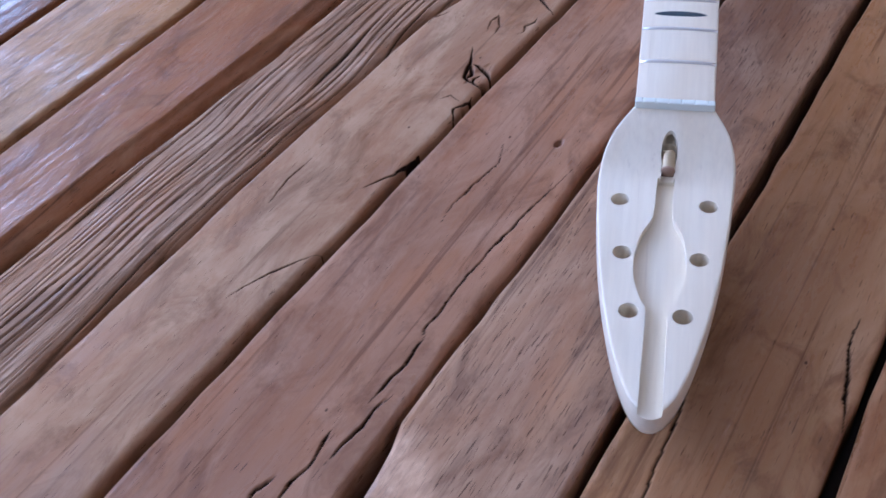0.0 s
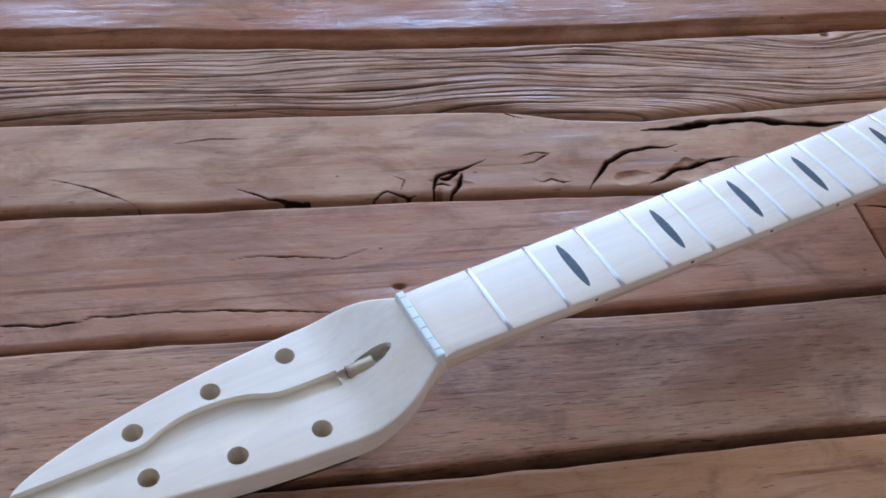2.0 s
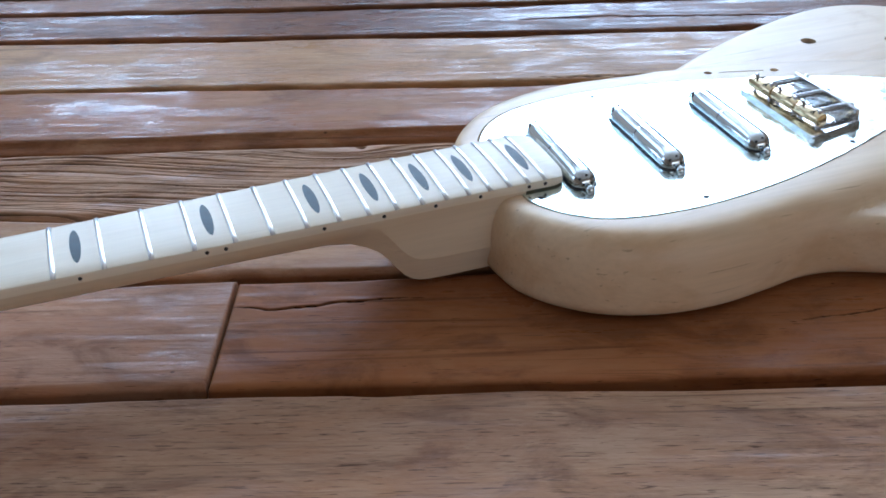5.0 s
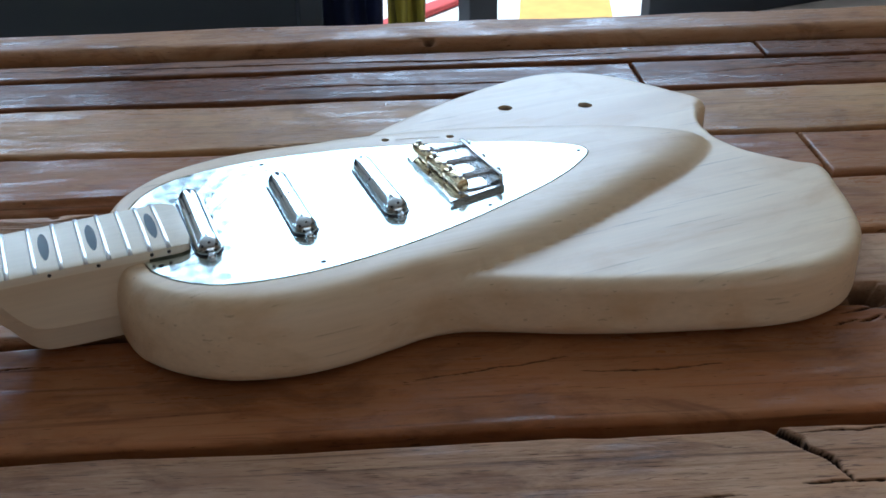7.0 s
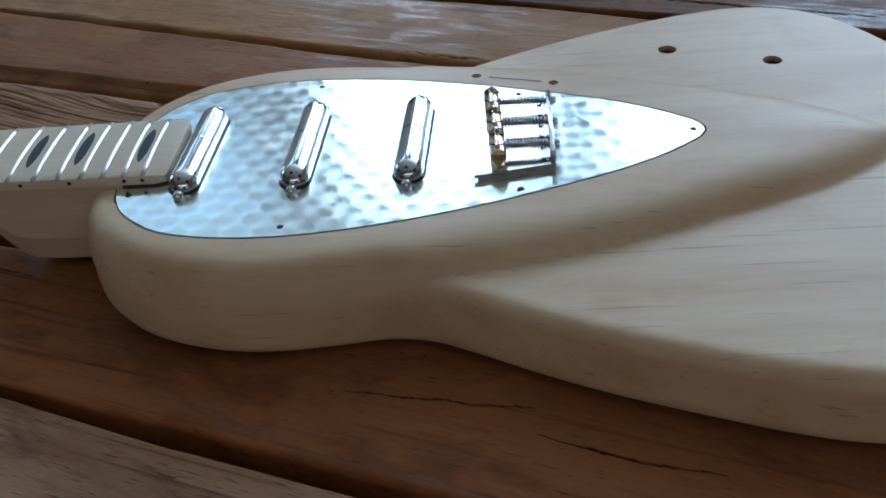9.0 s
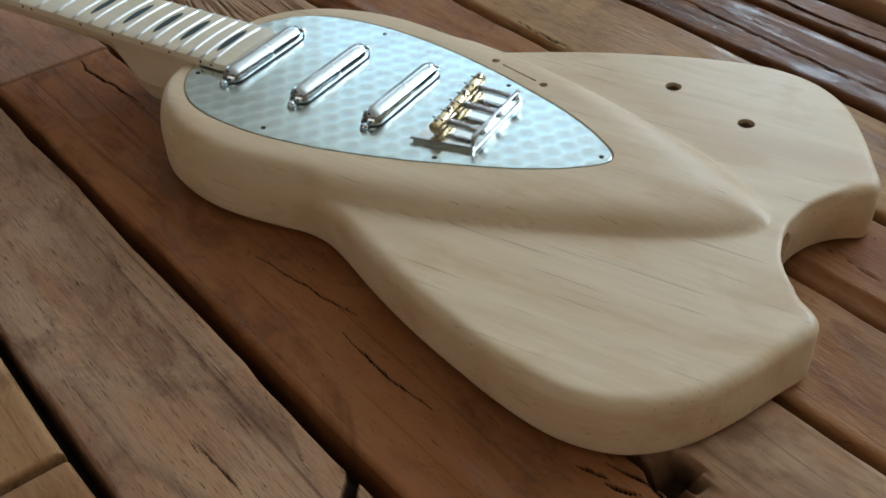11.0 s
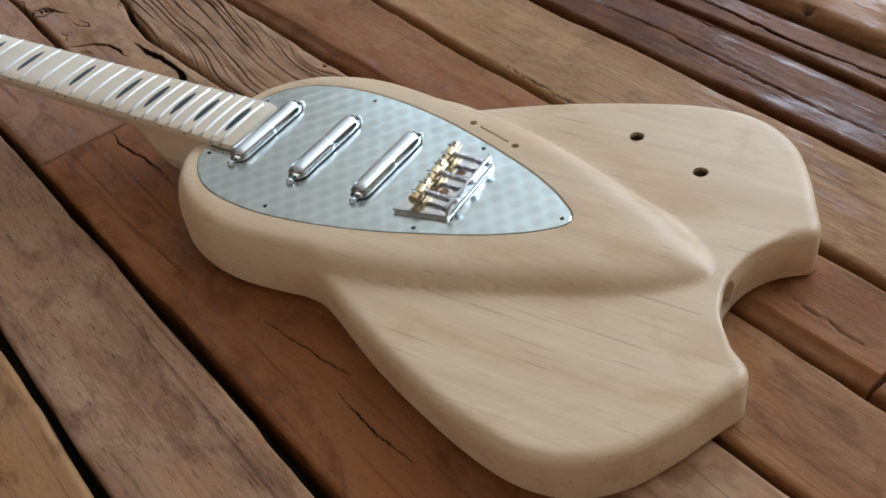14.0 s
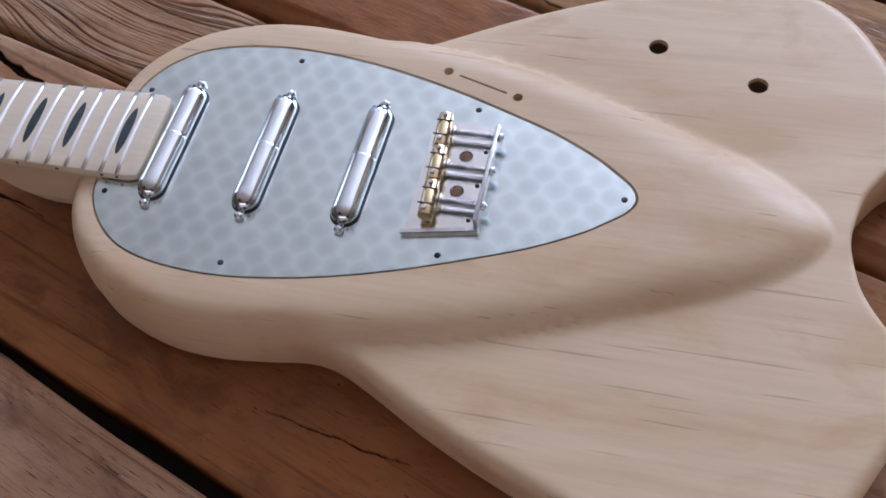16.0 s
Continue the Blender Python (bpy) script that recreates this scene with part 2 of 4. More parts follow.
TURNED = turned_metal("turned_aluminium")
CHROME = plain("chrome", (0.75, 0.81, 0.84), 0.11, 1.0, 0.02)
STEEL = plain("brushed_steel", (0.62, 0.62, 0.62), 0.24, 1.0, 0.06, 200.0)
PLATE = plain("polished_steel", (0.80, 0.79, 0.76), 0.14, 1.0, 0.05, 120.0)
FRET_METAL = plain("fret_wire", (0.84, 0.84, 0.82), 0.30, 1.0, 0.03)
BRASS = plain("brass", (0.72, 0.58, 0.35), 0.24, 1.0, 0.08, 150.0)
DULL_BRASS = plain("dull_brass", (0.45, 0.36, 0.22), 0.5, 0.3, 0.1)
# near-black that stands for the shade down in the gaps between boards
GAP_SHADE = plain("dark_gap_shade", (0.03, 0.02, 0.014), 0.9, 0.0, 0.2, 40.0)
COPPER = plain("raw_drilled_wood", (0.36, 0.22, 0.14), 0.7, 0.0, 0.1)
INLAY = plain("dark_inlay", (0.030, 0.052, 0.062), 0.55, 0.0, 0.2, 300.0)
BLACK = plain("black_plastic", (0.02, 0.02, 0.022), 0.4)
BONE = plain("bone", (0.79, 0.83, 0.75), 0.4, 0.0, 0.03)
WALL_PAINT = plain("dark_wall_paint", (0.045, 0.05, 0.06), 0.8, 0.0, 0.05, 6.0)
PALE_PAINT = plain("pale_plaster", (0.86, 0.84, 0.80), 0.85, 0.0, 0.03, 5.0)
MID_PAINT = plain("brown_plaster", (0.30, 0.22, 0.15), 0.85, 0.0, 0.05, 5.0)
FLOOR_MAT = plain("floor_tile", (0.42, 0.35, 0.28), 0.5, 0.0, 0.12, 8.0)


# ---- mesh tools ----
def part(name, bm, material, parent=None, label="", smooth=True):
    me = bpy.data.meshes.new(name)
    bm.to_mesh(me)
    bm.free()
    return part_mesh(name, me, material, parent, label, smooth)


def part_mesh(name, me, material, parent=None, label="", smooth=True):
    if smooth:
        me.polygons.foreach_set("use_smooth", [True] * len(me.polygons))
    me.materials.clear()
    me.materials.append(material)
    ob = new(name, me)
    ob.parent = parent
    if label:
        ob["label"] = label
    return ob


def box_bm(x0, x1, y0, y1, z0, z1, bevel=0.0, segments=2):
    bm = bmesh.new()
    bmesh.ops.create_cube(bm, size=1.0)
    for v in bm.verts:
        v.co = Vector((x0 + (v.co.x + 0.5) * (x1 - x0), y0 + (v.co.y + 0.5) * (y1 - y0), z0 + (v.co.z + 0.5) * (z1 - z0)))
    if bevel:
        bmesh.ops.bevel(bm, geom=bm.edges[:], offset=bevel, segments=segments, profile=0.5, affect="EDGES")
    return bm


def rod_bm(a, b, r0, r1=None, sides=16, bevel=0.0):
    """A rod from a to b."""
    a, b = Vector(a), Vector(b)
    bm = bmesh.new()
    bmesh.ops.create_cone(bm, cap_ends=True, segments=sides, radius1=r0, radius2=r0 if r1 is None else r1, depth=(b - a).length)
    if bevel:
        rims = [e for e in bm.edges if abs(e.verts[0].co.z - e.verts[1].co.z) < 1e-7]
        bmesh.ops.bevel(bm, geom=rims, offset=bevel, segments=2, profile=0.5, affect="EDGES")
    turn = (b - a).to_track_quat("Z", "Y").to_matrix().to_4x4()
    bmesh.ops.transform(bm, matrix=Matrix.Translation((a + b) / 2) @ turn, verts=bm.verts)
    return bm


def flat(ob):
    """Flat shading across sharp edges, smooth over the rest."""
    ob.data.polygons.foreach_set("use_smooth", [True] * len(ob.data.polygons))
    ob.data.set_sharp_from_angle(angle=radians(35))
    return ob


def spline(points, count, closed=True):
    """A smooth curve through points, evenly spaced."""
    p = np.array(points, float)
    n = len(p)
    out = []
    for i in range(n if closed else n - 1):
        a, b, c, d = (p[(i + k) % n] if closed else p[min(max(i + k, 0), n - 1)] for k in (-1, 0, 1, 2))
        t = np.linspace(0, 1, 40, endpoint=False)[:, None]
        out.append(0.5 * (2 * b + (c - a) * t + (2 * a - 5 * b + 4 * c - d) * t**2 + (3 * b - a - 3 * c + d) * t**3))
    q = np.concatenate(out)
    if closed:
        q = np.vstack([q, q[:1]])
    else:
        q = np.vstack([q, p[-1:]])
    s = np.r_[0, np.cumsum(np.linalg.norm(np.diff(q, axis=0), axis=1))]
    at = np.linspace(0, s[-1], count, endpoint=not closed)
    return np.stack([np.interp(at, s, q[:, k]) for k in range(2)], 1)


def mirrored(half):
    """A closed outline from its half with y >= 0 (first and last points may lie on y = 0)."""
    back = [(x, -y) for x, y in reversed(half) if abs(y) > 1e-9]
    return list(half) + back


def distance(points, loop):
    """Distance of points to a closed loop, and whether they lie inside."""
    best = np.full(len(points), 1e9)
    inside = np.zeros(len(points), bool)
    a, b = loop, np.roll(loop, -1, 0)
    x, y = points[:, 0], points[:, 1]
    for p, q in zip(a, b):
        d = q - p
        t = np.clip(((points - p) @ d) / max(d @ d, 1e-18), 0, 1)
        best = np.minimum(best, np.hypot(x - p[0] - t * d[0], y - p[1] - t * d[1]))
        if (p[1] > q[1]) != (q[1] > p[1]) or p[1] != q[1]:
            cross = ((p[1] > y) != (q[1] > y)) & (x < (q[0] - p[0]) * (y - p[1]) / (q[1] - p[1] + 1e-18) + p[0])
            inside ^= cross
    return best, inside


def offset_loop(loop, d):
    """The loop moved inwards by d (anticlockwise loops), points whose true distance falls short left out."""
    tangent = np.roll(loop, -1, 0) - np.roll(loop, 1, 0)
    normal = np.stack([-tangent[:, 1], tangent[:, 0]], 1) / np.linalg.norm(tangent, axis=1)[:, None]
    moved = loop + d * normal
    true, inside = distance(moved, loop)
    return moved[(true > abs(d) * 0.97)]


def anticlockwise(loop):
    x, y = loop[:, 0], loop[:, 1]
    return loop if np.sum(x * np.roll(y, -1) - np.roll(x, -1) * y) > 0 else loop[::-1]


def slab(outline, top, bottom, rings, step, low=0.0, roll=None, loops=()):
    """A solid over an outline. top(points, d) gives heights by the distance d from the outline; bottom a height, with its edge
    rounded by low; loops: further sharp lines in the top."""
    from mathutils.geometry import delaunay_2d_cdt
    outline = anticlockwise(np.array(outline))
    n = len(outline)
    pts, edges = [outline], [(i, (i + 1) % n) for i in range(n)]
    total = n
    for loop in loops:
        pts.append(loop)
        edges += [(total + i, total + (i + 1) % len(loop)) for i in range(len(loop))]
        total += len(loop)
    for d in rings:
        pts.append(offset_loop(outline, d))
    lo, hi = outline.min(0), outline.max(0)
    gx, gy = np.meshgrid(np.arange(lo[0], hi[0], step), np.arange(lo[1], hi[1], step))
    grid = np.stack([gx.ravel() + (np.arange(gx.size) // gx.shape[1] % 2) * step / 2, gy.ravel()], 1)
    d, inside = distance(grid, outline)
    keep = inside & (d > (max(rings) if rings else 0.0) + step * 0.6)
    for loop in loops:
        keep &= distance(grid, loop)[0] > step * 0.35
    pts.append(grid[keep])
    flat_pts = np.concatenate(pts)
    vs, _, fs, came, *_ = delaunay_2d_cdt([Vector(p) for p in flat_pts], edges, [], 1, 1e-7)
    v2 = np.array([(v.x, v.y) for v in vs])
    d, _ = distance(v2, outline)
    zt = top(v2, d)
    verts = [(x, y, z) for (x, y), z in zip(v2, zt)]
    faces = []
    for f in fs:
        a, b, c = (v2[i] for i in f[:3])
        faces.append(tuple(f) if (b[0] - a[0]) * (c[1] - a[1]) - (b[1] - a[1]) * (c[0] - a[0]) > 0 else tuple(reversed(f)))
    # the rim, in order, by matching the outline's own points
    key = {k: i for i, many in enumerate(came) for k in many}
    rim = [key[k] for k in range(n)]
    tangent = np.roll(outline, -1, 0) - np.roll(outline, 1, 0)
    normal = np.stack([-tangent[:, 1], tangent[:, 0]], 1) / np.linalg.norm(tangent, axis=1)[:, None]
    last = rim
    floor_z = np.array([bottom(x, y) for x, y in outline]) if callable(bottom) else np.full(n, bottom)
    # the lower edge is rounded less where the outline turns sharply or is hollow
    turn = np.roll(tangent, -1, 0) / np.linalg.norm(np.roll(tangent, -1, 0), axis=1)[:, None] - np.roll(tangent, 1, 0) / np.linalg.norm(np.roll(tangent, 1, 0), axis=1)[:, None]
    bend = np.linalg.norm(turn, axis=1)
    ease = np.clip(1.2 - bend * 3.0, 0.25, 1.0)
    if roll:
        ease = ease * np.array([roll(x, y) for x, y in outline])
    for _ in range(6):
        ease = (np.roll(ease, 1) + ease + np.roll(ease, -1)) / 3
    arcs = np.linspace(0, math.pi / 2, 6) if low else [math.pi / 2]
    for a in arcs:
        base = len(verts)
        verts += [(x + low * e * (1 - math.cos(a)) * nx, y + low * e * (1 - math.cos(a)) * ny, zf + low * e * (1 - math.sin(a)))
                  for (x, y), (nx, ny), e, zf in zip(outline, normal, ease, floor_z)]
        now = list(range(base, base + n))
        for i in range(n):
            j = (i + 1) % n
            faces.append((last[i], now[i], now[j], last[j]))
        last = now
    if callable(bottom):
        at_rim = {i: last[k] for k, i in enumerate(rim)}
        low_of = {}
        for i, (x, y) in enumerate(v2):
            if i in at_rim:
                low_of[i] = at_rim[i]
            else:
                low_of[i] = len(verts)
                verts.append((x, y, bottom(x, y)))
        faces += [tuple(low_of[i] for i in reversed(f)) for f in faces[:len(fs)]]
        me = bpy.data.meshes.new("slab")
        me.from_pydata(verts, [], faces)
        me.validate()
        me.update()
        return me
    under = [Vector((verts[i][0], verts[i][1], 0)) for i in last]
    from mathutils.geometry import tessellate_polygon
    for tri in tessellate_polygon([under]):
        p, q, r = (under[i] for i in tri)
        up = (q.x - p.x) * (r.y - p.y) - (q.y - p.y) * (r.x - p.x) > 0
        faces.append(tuple(last[i] for i in (reversed(tri) if up else tri)))
    me = bpy.data.meshes.new("slab")
    me.from_pydata(verts, [], faces)
    me.validate()
    me.update()
    return me


def cut(me, cutters):
    """The mesh with the cutters (bmeshes) taken away."""
    ob = new("raw", me)
    tools = []
    for bm in cutters:
        cm = bpy.data.meshes.new("tool")
        bm.to_mesh(cm)
        bm.free()
        tools.append(new("tool", cm))
        mod = ob.modifiers.new("cut", "BOOLEAN")
        mod.operation, mod.solver, mod.object = "DIFFERENCE", "EXACT", tools[-1]
    bpy.context.view_layer.update()
    done = bpy.data.meshes.new_from_object(ob.evaluated_get(bpy.context.evaluated_depsgraph_get()))
    for o in (ob, *tools):
        bpy.data.objects.remove(o)
    return done


def value_noise(x, y, seed):
    """Smooth random values in 0 to 1 on a unit lattice."""
    rng = np.random.RandomState(seed)
    table = rng.rand(256, 256)
    xi, yi = np.floor(x).astype(int), np.floor(y).astype(int)
    fx, fy = x - xi, y - yi
    fx, fy = fx * fx * (3 - 2 * fx), fy * fy * (3 - 2 * fy)
    a, b = table[xi % 256, yi % 256], table[(xi + 1) % 256, yi % 256]
    c, d = table[xi % 256, (yi + 1) % 256], table[(xi + 1) % 256, (yi + 1) % 256]
    return (a * (1 - fx) + b * fx) * (1 - fy) + (c * (1 - fx) + d * fx) * fy


# ---- room that closes the place ----
def structure(name, bm, material, label, smooth=False):
    ob = part(name, bm, material, None, label, smooth)
    return tagged(ob, label, name.split("_")[0], kind="structure")


FLOOR_Z, CEIL_Z = -0.75, 2.20
structure("floor", box_bm(-3.2, 4.2, -3.2, 6.5, FLOOR_Z - 0.1, FLOOR_Z), FLOOR_MAT, "brown tiled floor of the shaded room")
structure("ground", box_bm(-60, 60, -60, 90, FLOOR_Z - 0.3, FLOOR_Z - 0.1005), plain("dry_earth", (0.34, 0.28, 0.20), 0.95, 0.0, 0.15, 0.8), "bare dry ground outside the house")
structure("ceiling", box_bm(-3.2, 4.2, -3.2, 2.9, CEIL_Z, CEIL_Z + 0.1), PALE_PAINT, "pale plain ceiling over the table")


def wall_with_openings(name, x0, x1, y0, y1, holes, material, label):
    """A wall along x with rectangular holes (xa, xb, za, zb) that go through it: one mesh of butted blocks."""
    bm = bmesh.new()
    xs = sorted({x0, x1, *(h[0] for h in holes), *(h[1] for h in holes)})
    zs = sorted({FLOOR_Z, CEIL_Z, *(h[2] for h in holes), *(h[3] for h in holes)})
    for xa, xb in zip(xs, xs[1:]):
        for za, zb in zip(zs, zs[1:]):
            mx, mz = (xa + xb) / 2, (za + zb) / 2
            if any(h[0] < mx < h[1] and h[2] < mz < h[3] for h in holes):
                continue
            one = box_bm(xa, xb, y0, y1, za, zb)
            me = bpy.data.meshes.new("block")
            one.to_mesh(me)
            one.free()
            bm.from_mesh(me)
            bpy.data.meshes.remove(me)
    bmesh.ops.remove_doubles(bm, verts=bm.verts, dist=1e-5)
    return structure(name, bm, material, label)


# the first hole is made up, for the dim fill lamp
wall_with_openings("wall_north", -3.2, 4.2, 2.7, 2.85, [(-1.75, -0.25, 1.45, 2.08), (0.06, 1.385, 0.66, 1.78), (1.385, 2.63, FLOOR_Z, 0.66), (1.385, 3.20, 0.66, 2.08)], PALE_PAINT, "pale wall with a window band, a doorway and an added opening for fill light")
structure("partition", box_bm(-0.6, 1.38, 2.55, 2.60, FLOOR_Z, 0.70, 0.004), WALL_PAINT, "dark blue-grey low partition before the window")
structure("partition", box_bm(0.57, 1.36, 2.55, 2.60, 0.702, 1.20, 0.004), WALL_PAINT, "dark blue-grey panel before the window")
structure("post", box_bm(0.72, 0.94, 2.55, 2.60, 1.202, CEIL_Z, 0.004), WALL_PAINT, "dark blue-grey post before the window")
structure("partition", box_bm(2.352, 4.0, 2.28, 2.33, FLOOR_Z, 1.03, 0.004), WALL_PAINT, "dark blue-grey low partition beside the doorway")
# unseen wall; its opening is made up to fit the warm fill
wall_with_openings("wall_south", -3.2, 4.2, -3.2, -3.05, [(-1.0, 2.8, 0.2, 0.84)], MID_PAINT, "unseen brown plastered wall with a wide opening added for the fill lamp")
structure("wall_west", box_bm(-3.2, -3.05, -3.05, 1.19, FLOOR_Z, CEIL_Z), MID_PAINT, "plain brown plastered side wall")
structure("wall_west", box_bm(-3.2, -3.05, 1.19, 2.41, FLOOR_Z, 0.34), MID_PAINT, "brown plastered wall under the side window")
structure("wall_west", box_bm(-3.2, -3.05, 1.19, 2.41, 1.56, CEIL_Z), MID_PAINT, "brown plastered wall over the side window")
structure("wall_west", box_bm(-3.2, -3.05, 2.41, 2.7, FLOOR_Z, CEIL_Z), MID_PAINT, "plain brown plastered side wall")
structure("wall_east", box_bm(4.05, 4.2, -3.05, 2.7, FLOOR_Z, CEIL_Z), MID_PAINT, "plain brown plastered side wall")


# ---- table of old boards ----
# The boards lie along u, 20.4 degrees off the neck's line; v runs across them.
LIE = pose(0, 0, 0, 0, 0, -20.4)
table = tagged(new("table"), "long table of old reddish-brown oiled boards, worn and split", "table")
U0, U1 = -0.80, 1.80


def line(points):
    """An edge v(u) through a few points."""
    us, vs = np.array(points).T
    return lambda u: np.interp(u, us, vs)


EDGE = {
    "H": line([(-1, -0.335), (2, -0.340)]), "Gg": line([(-1, -0.240), (2, -0.243)]),
    "G": line([(-1, -0.143), (2, -0.148)]), "F": line([(-1, -0.046), (0.2, -0.048), (0.6, -0.053), (2, -0.055)]),
    "E": line([(-1, 0.042), (-0.2, 0.0435), (0.13, 0.0435), (0.45, 0.0455), (0.85, 0.048), (2, 0.050)]),
    "Ef": line([(-1, 0.034), (-0.31, 0.0365), (-0.289, 0.0397), (-0.254, 0.043), (-0.237, 0.0445), (-0.222, 0.0482), (-0.15, 0.0465), (0.0, 0.0440), (0.13, 0.0435), (0.45, 0.0445), (0.70, 0.0438), (0.85, 0.0452), (2, 0.050)]),
    "D": line([(-1, 0.148), (-0.3, 0.148), (-0.08, 0.1445), (0.05, 0.1415), (0.17, 0.138), (0.4, 0.1415), (0.85, 0.149), (2, 0.15)]),
    "C": line([(-1, 0.232), (-0.2, 0.231), (-0.08, 0.2285), (0.02, 0.2275), (0.09, 0.2235), (0.13, 0.214), (0.18, 0.2085), (0.25, 0.212), (0.35, 0.2185), (0.5, 0.224), (0.9, 0.231), (2, 0.235)]),
    "B": line([(-1, 0.318), (-0.2, 0.315), (0.0, 0.301), (0.2, 0.300), (0.4, 0.306), (0.8, 0.312), (2, 0.312)]),
    "b": line([(-1, 0.402), (0.1, 0.397), (0.4, 0.391), (0.9, 0.390), (2, 0.388)]),
    "c": line([(-1, 0.505), (0.1, 0.498), (0.4, 0.491), (0.8, 0.489), (2, 0.486)]),
    "d": line([(-1, 0.565), (0.5, 0.562), (2, 0.558)]),
    "e": line([(-1, 0.612), (0.5, 0.608), (2, 0.604)]),
    "edge": line([(-1, 0.680), (0.4, 0.679), (2, 0.676)]),
}


def plank_mesh(low, high, u0, u1, seed, weathered=False, cracks=(), knots=(), top=0.0, gap=0.0030, shelf=0.0, du=0.0042, across=56, thick=0.042, worn=0.0040, rough=0.00010, detail=(-0.34, 1.0), bare=(), hollows=()):
    a, b = max(u0 + 0.004, detail[0]), min(u1 - 0.004, detail[1])
    u = np.r_[u0 + np.array([0.0, 0.0003, 0.0008, 0.0015, 0.0025]), np.arange(u0 + 0.004, a, 0.007), np.arange(a, b, du), np.arange(b, u1 - 0.0039, 0.007), u1 - np.array([0.0025, 0.0015, 0.0008, 0.0003, 0.0])]
    u = np.unique(u)
    t = np.linspace(0, 1, across)
    t = 0.5 - 0.5 * np.cos(np.pi * t) * (0.35 + 0.65 * np.abs(np.cos(np.pi * t)) ** 0.3)
    t = np.sort((t - t.min()) / (t.max() - t.min()))
    t = 0.6 * np.linspace(0, 1, across) + 0.4 * t
    wob = lambda s: (value_noise(u * 11, u * 0 + s, seed) - 0.5) * 0.0024 + (value_noise(u * 47, u * 0 + s, seed + 1) - 0.5) * 0.0014  # noqa: E731
    va, vb = low(u) + gap + wob(3.3), high(u) - gap + wob(9.1)
    V = va[:, None] + t[None, :] * (vb - va)[:, None]
    Uu = np.repeat(u[:, None], across, 1)
    W = V - ((low(u) + high(u)) / 2)[:, None]
    edge = np.minimum(V - va[:, None], vb[:, None] - V)
    end = np.minimum(Uu - u[0], u[-1] - Uu)
    rim = np.minimum(edge, end * 3.0 + 0.0002)
    z = np.zeros_like(V)
    dirt_shade = np.zeros_like(V)
    r = worn * (0.7 + 0.9 * value_noise(Uu * 9, V * 3, seed + 5))
    q = np.clip(rim / r, 0, 1)
    z -= r * 0.85 * (1 - np.sqrt(np.clip(1 - (1 - q) ** 2, 0, 1)))
    z -= 0.0016 * value_noise(Uu * 9, V * 20, seed + 7)
    grain = value_noise(Uu * 14 + 3 * value_noise(Uu * 4, V * 14, seed + 2), (V + 0.008 * value_noise(Uu * 5, V * 9, seed + 3)) * 330, seed + 4)
    z -= rough * np.clip((0.40 - grain) / 0.3, 0, 1)
    if weathered:
        # growth rings stand out as long ridges that bow round one knot
        du_, dv_ = (Uu - 0.354) * 0.30, V - 0.2956
        flow = 0.2956 + dv_ * (1 - 0.85 * np.exp(-(du_ ** 2 + dv_ ** 2) / 0.016 ** 2))
        flow = flow + 0.026 * value_noise(Uu * 4.3, W * 13 + 5, seed + 11) + 0.008 * value_noise(Uu * 12, W * 40, seed + 12)
        sweep = np.clip((Uu - 0.06) / 0.30, 0, 1)
        flow = flow + 0.038 * sweep * sweep * (3 - 2 * sweep)
        # thin grooves along the growth rings; each one wanders, opens and closes on its own
        for per_metre, narrow, deep, k in ((140, 0.115, 0.0021, 13), (235, 0.125, 0.0012, 14), (520, 0.16, 0.0005, 15)):
            phase = flow * per_metre + 1.5 * value_noise(Uu * 5, flow * 70, seed + k) + 0.5 * value_noise(Uu * 24, flow * 160, seed + k + 30)
            line_no = np.floor(phase)
            here = np.clip(3.0 * value_noise(Uu * 8 + line_no * 5.37, line_no * 3.71 + 0.5, seed + k + 20) - 1.12, 0, 1)
            groove = np.clip(1 - np.abs(phase - line_no - 0.5) / (narrow * (0.55 + 0.75 * here)), 0, 1)
            z -= deep * here * groove ** 0.7
            dirt_shade = np.maximum(dirt_shade, here * np.clip(1.7 * groove - 0.35, 0, 1) * min(0.92, deep / 0.0022))
        level = value_noise(Uu * 12, flow * 640, seed + 17)
        z -= 0.0005 * np.clip(1 - np.abs(level - 0.5) / 0.11, 0, 1)
        z -= 0.0022 * value_noise(Uu * 5, W * 18, seed + 16)
    if shelf:
        z -= 0.006 * np.clip(1 - (V - va[:, None]) / shelf, 0, 1) ** 0.5 * (V - va[:, None] < shelf)
    for width, deep, points in cracks:
        p = np.array(points, float)
        near = (Uu > p[:, 0].min() - 0.02) & (Uu < p[:, 0].max() + 0.02) & (V > p[:, 1].min() - 0.02) & (V < p[:, 1].max() + 0.02)
        x, y = Uu[near], V[near]
        y = y + (value_noise(x * 90, y * 90, seed + 21) - 0.5) * 0.0026 + (value_noise(x * 260, y * 260, seed + 22) - 0.5) * 0.0008
        best, along = np.full(x.shape, 1e9), np.zeros(x.shape)
        for k, (a, b) in enumerate(zip(p, p[1:])):
            d = b - a
            s = np.clip(((x - a[0]) * d[0] + (y - a[1]) * d[1]) / (d @ d), 0, 1)
            dist = np.hypot(x - a[0] - s * d[0], y - a[1] - s * d[1])
            along = np.where(dist < best, (k + s) / (len(p) - 1), along)
            best = np.minimum(best, dist)
        taper = np.clip(np.minimum(along, 1 - along) * 3.2 + 0.16, 0, 1)
        wide = 0.46 * width * taper * (0.45 + 0.5 * value_noise(x * 140, y * 0 + 2.2, seed + 23) + 0.7 * value_noise(x * 42, y * 0 + 4.1, seed + 24))
        open_here = np.clip(2.4 - 2.0 * best / wide, 0, 1)
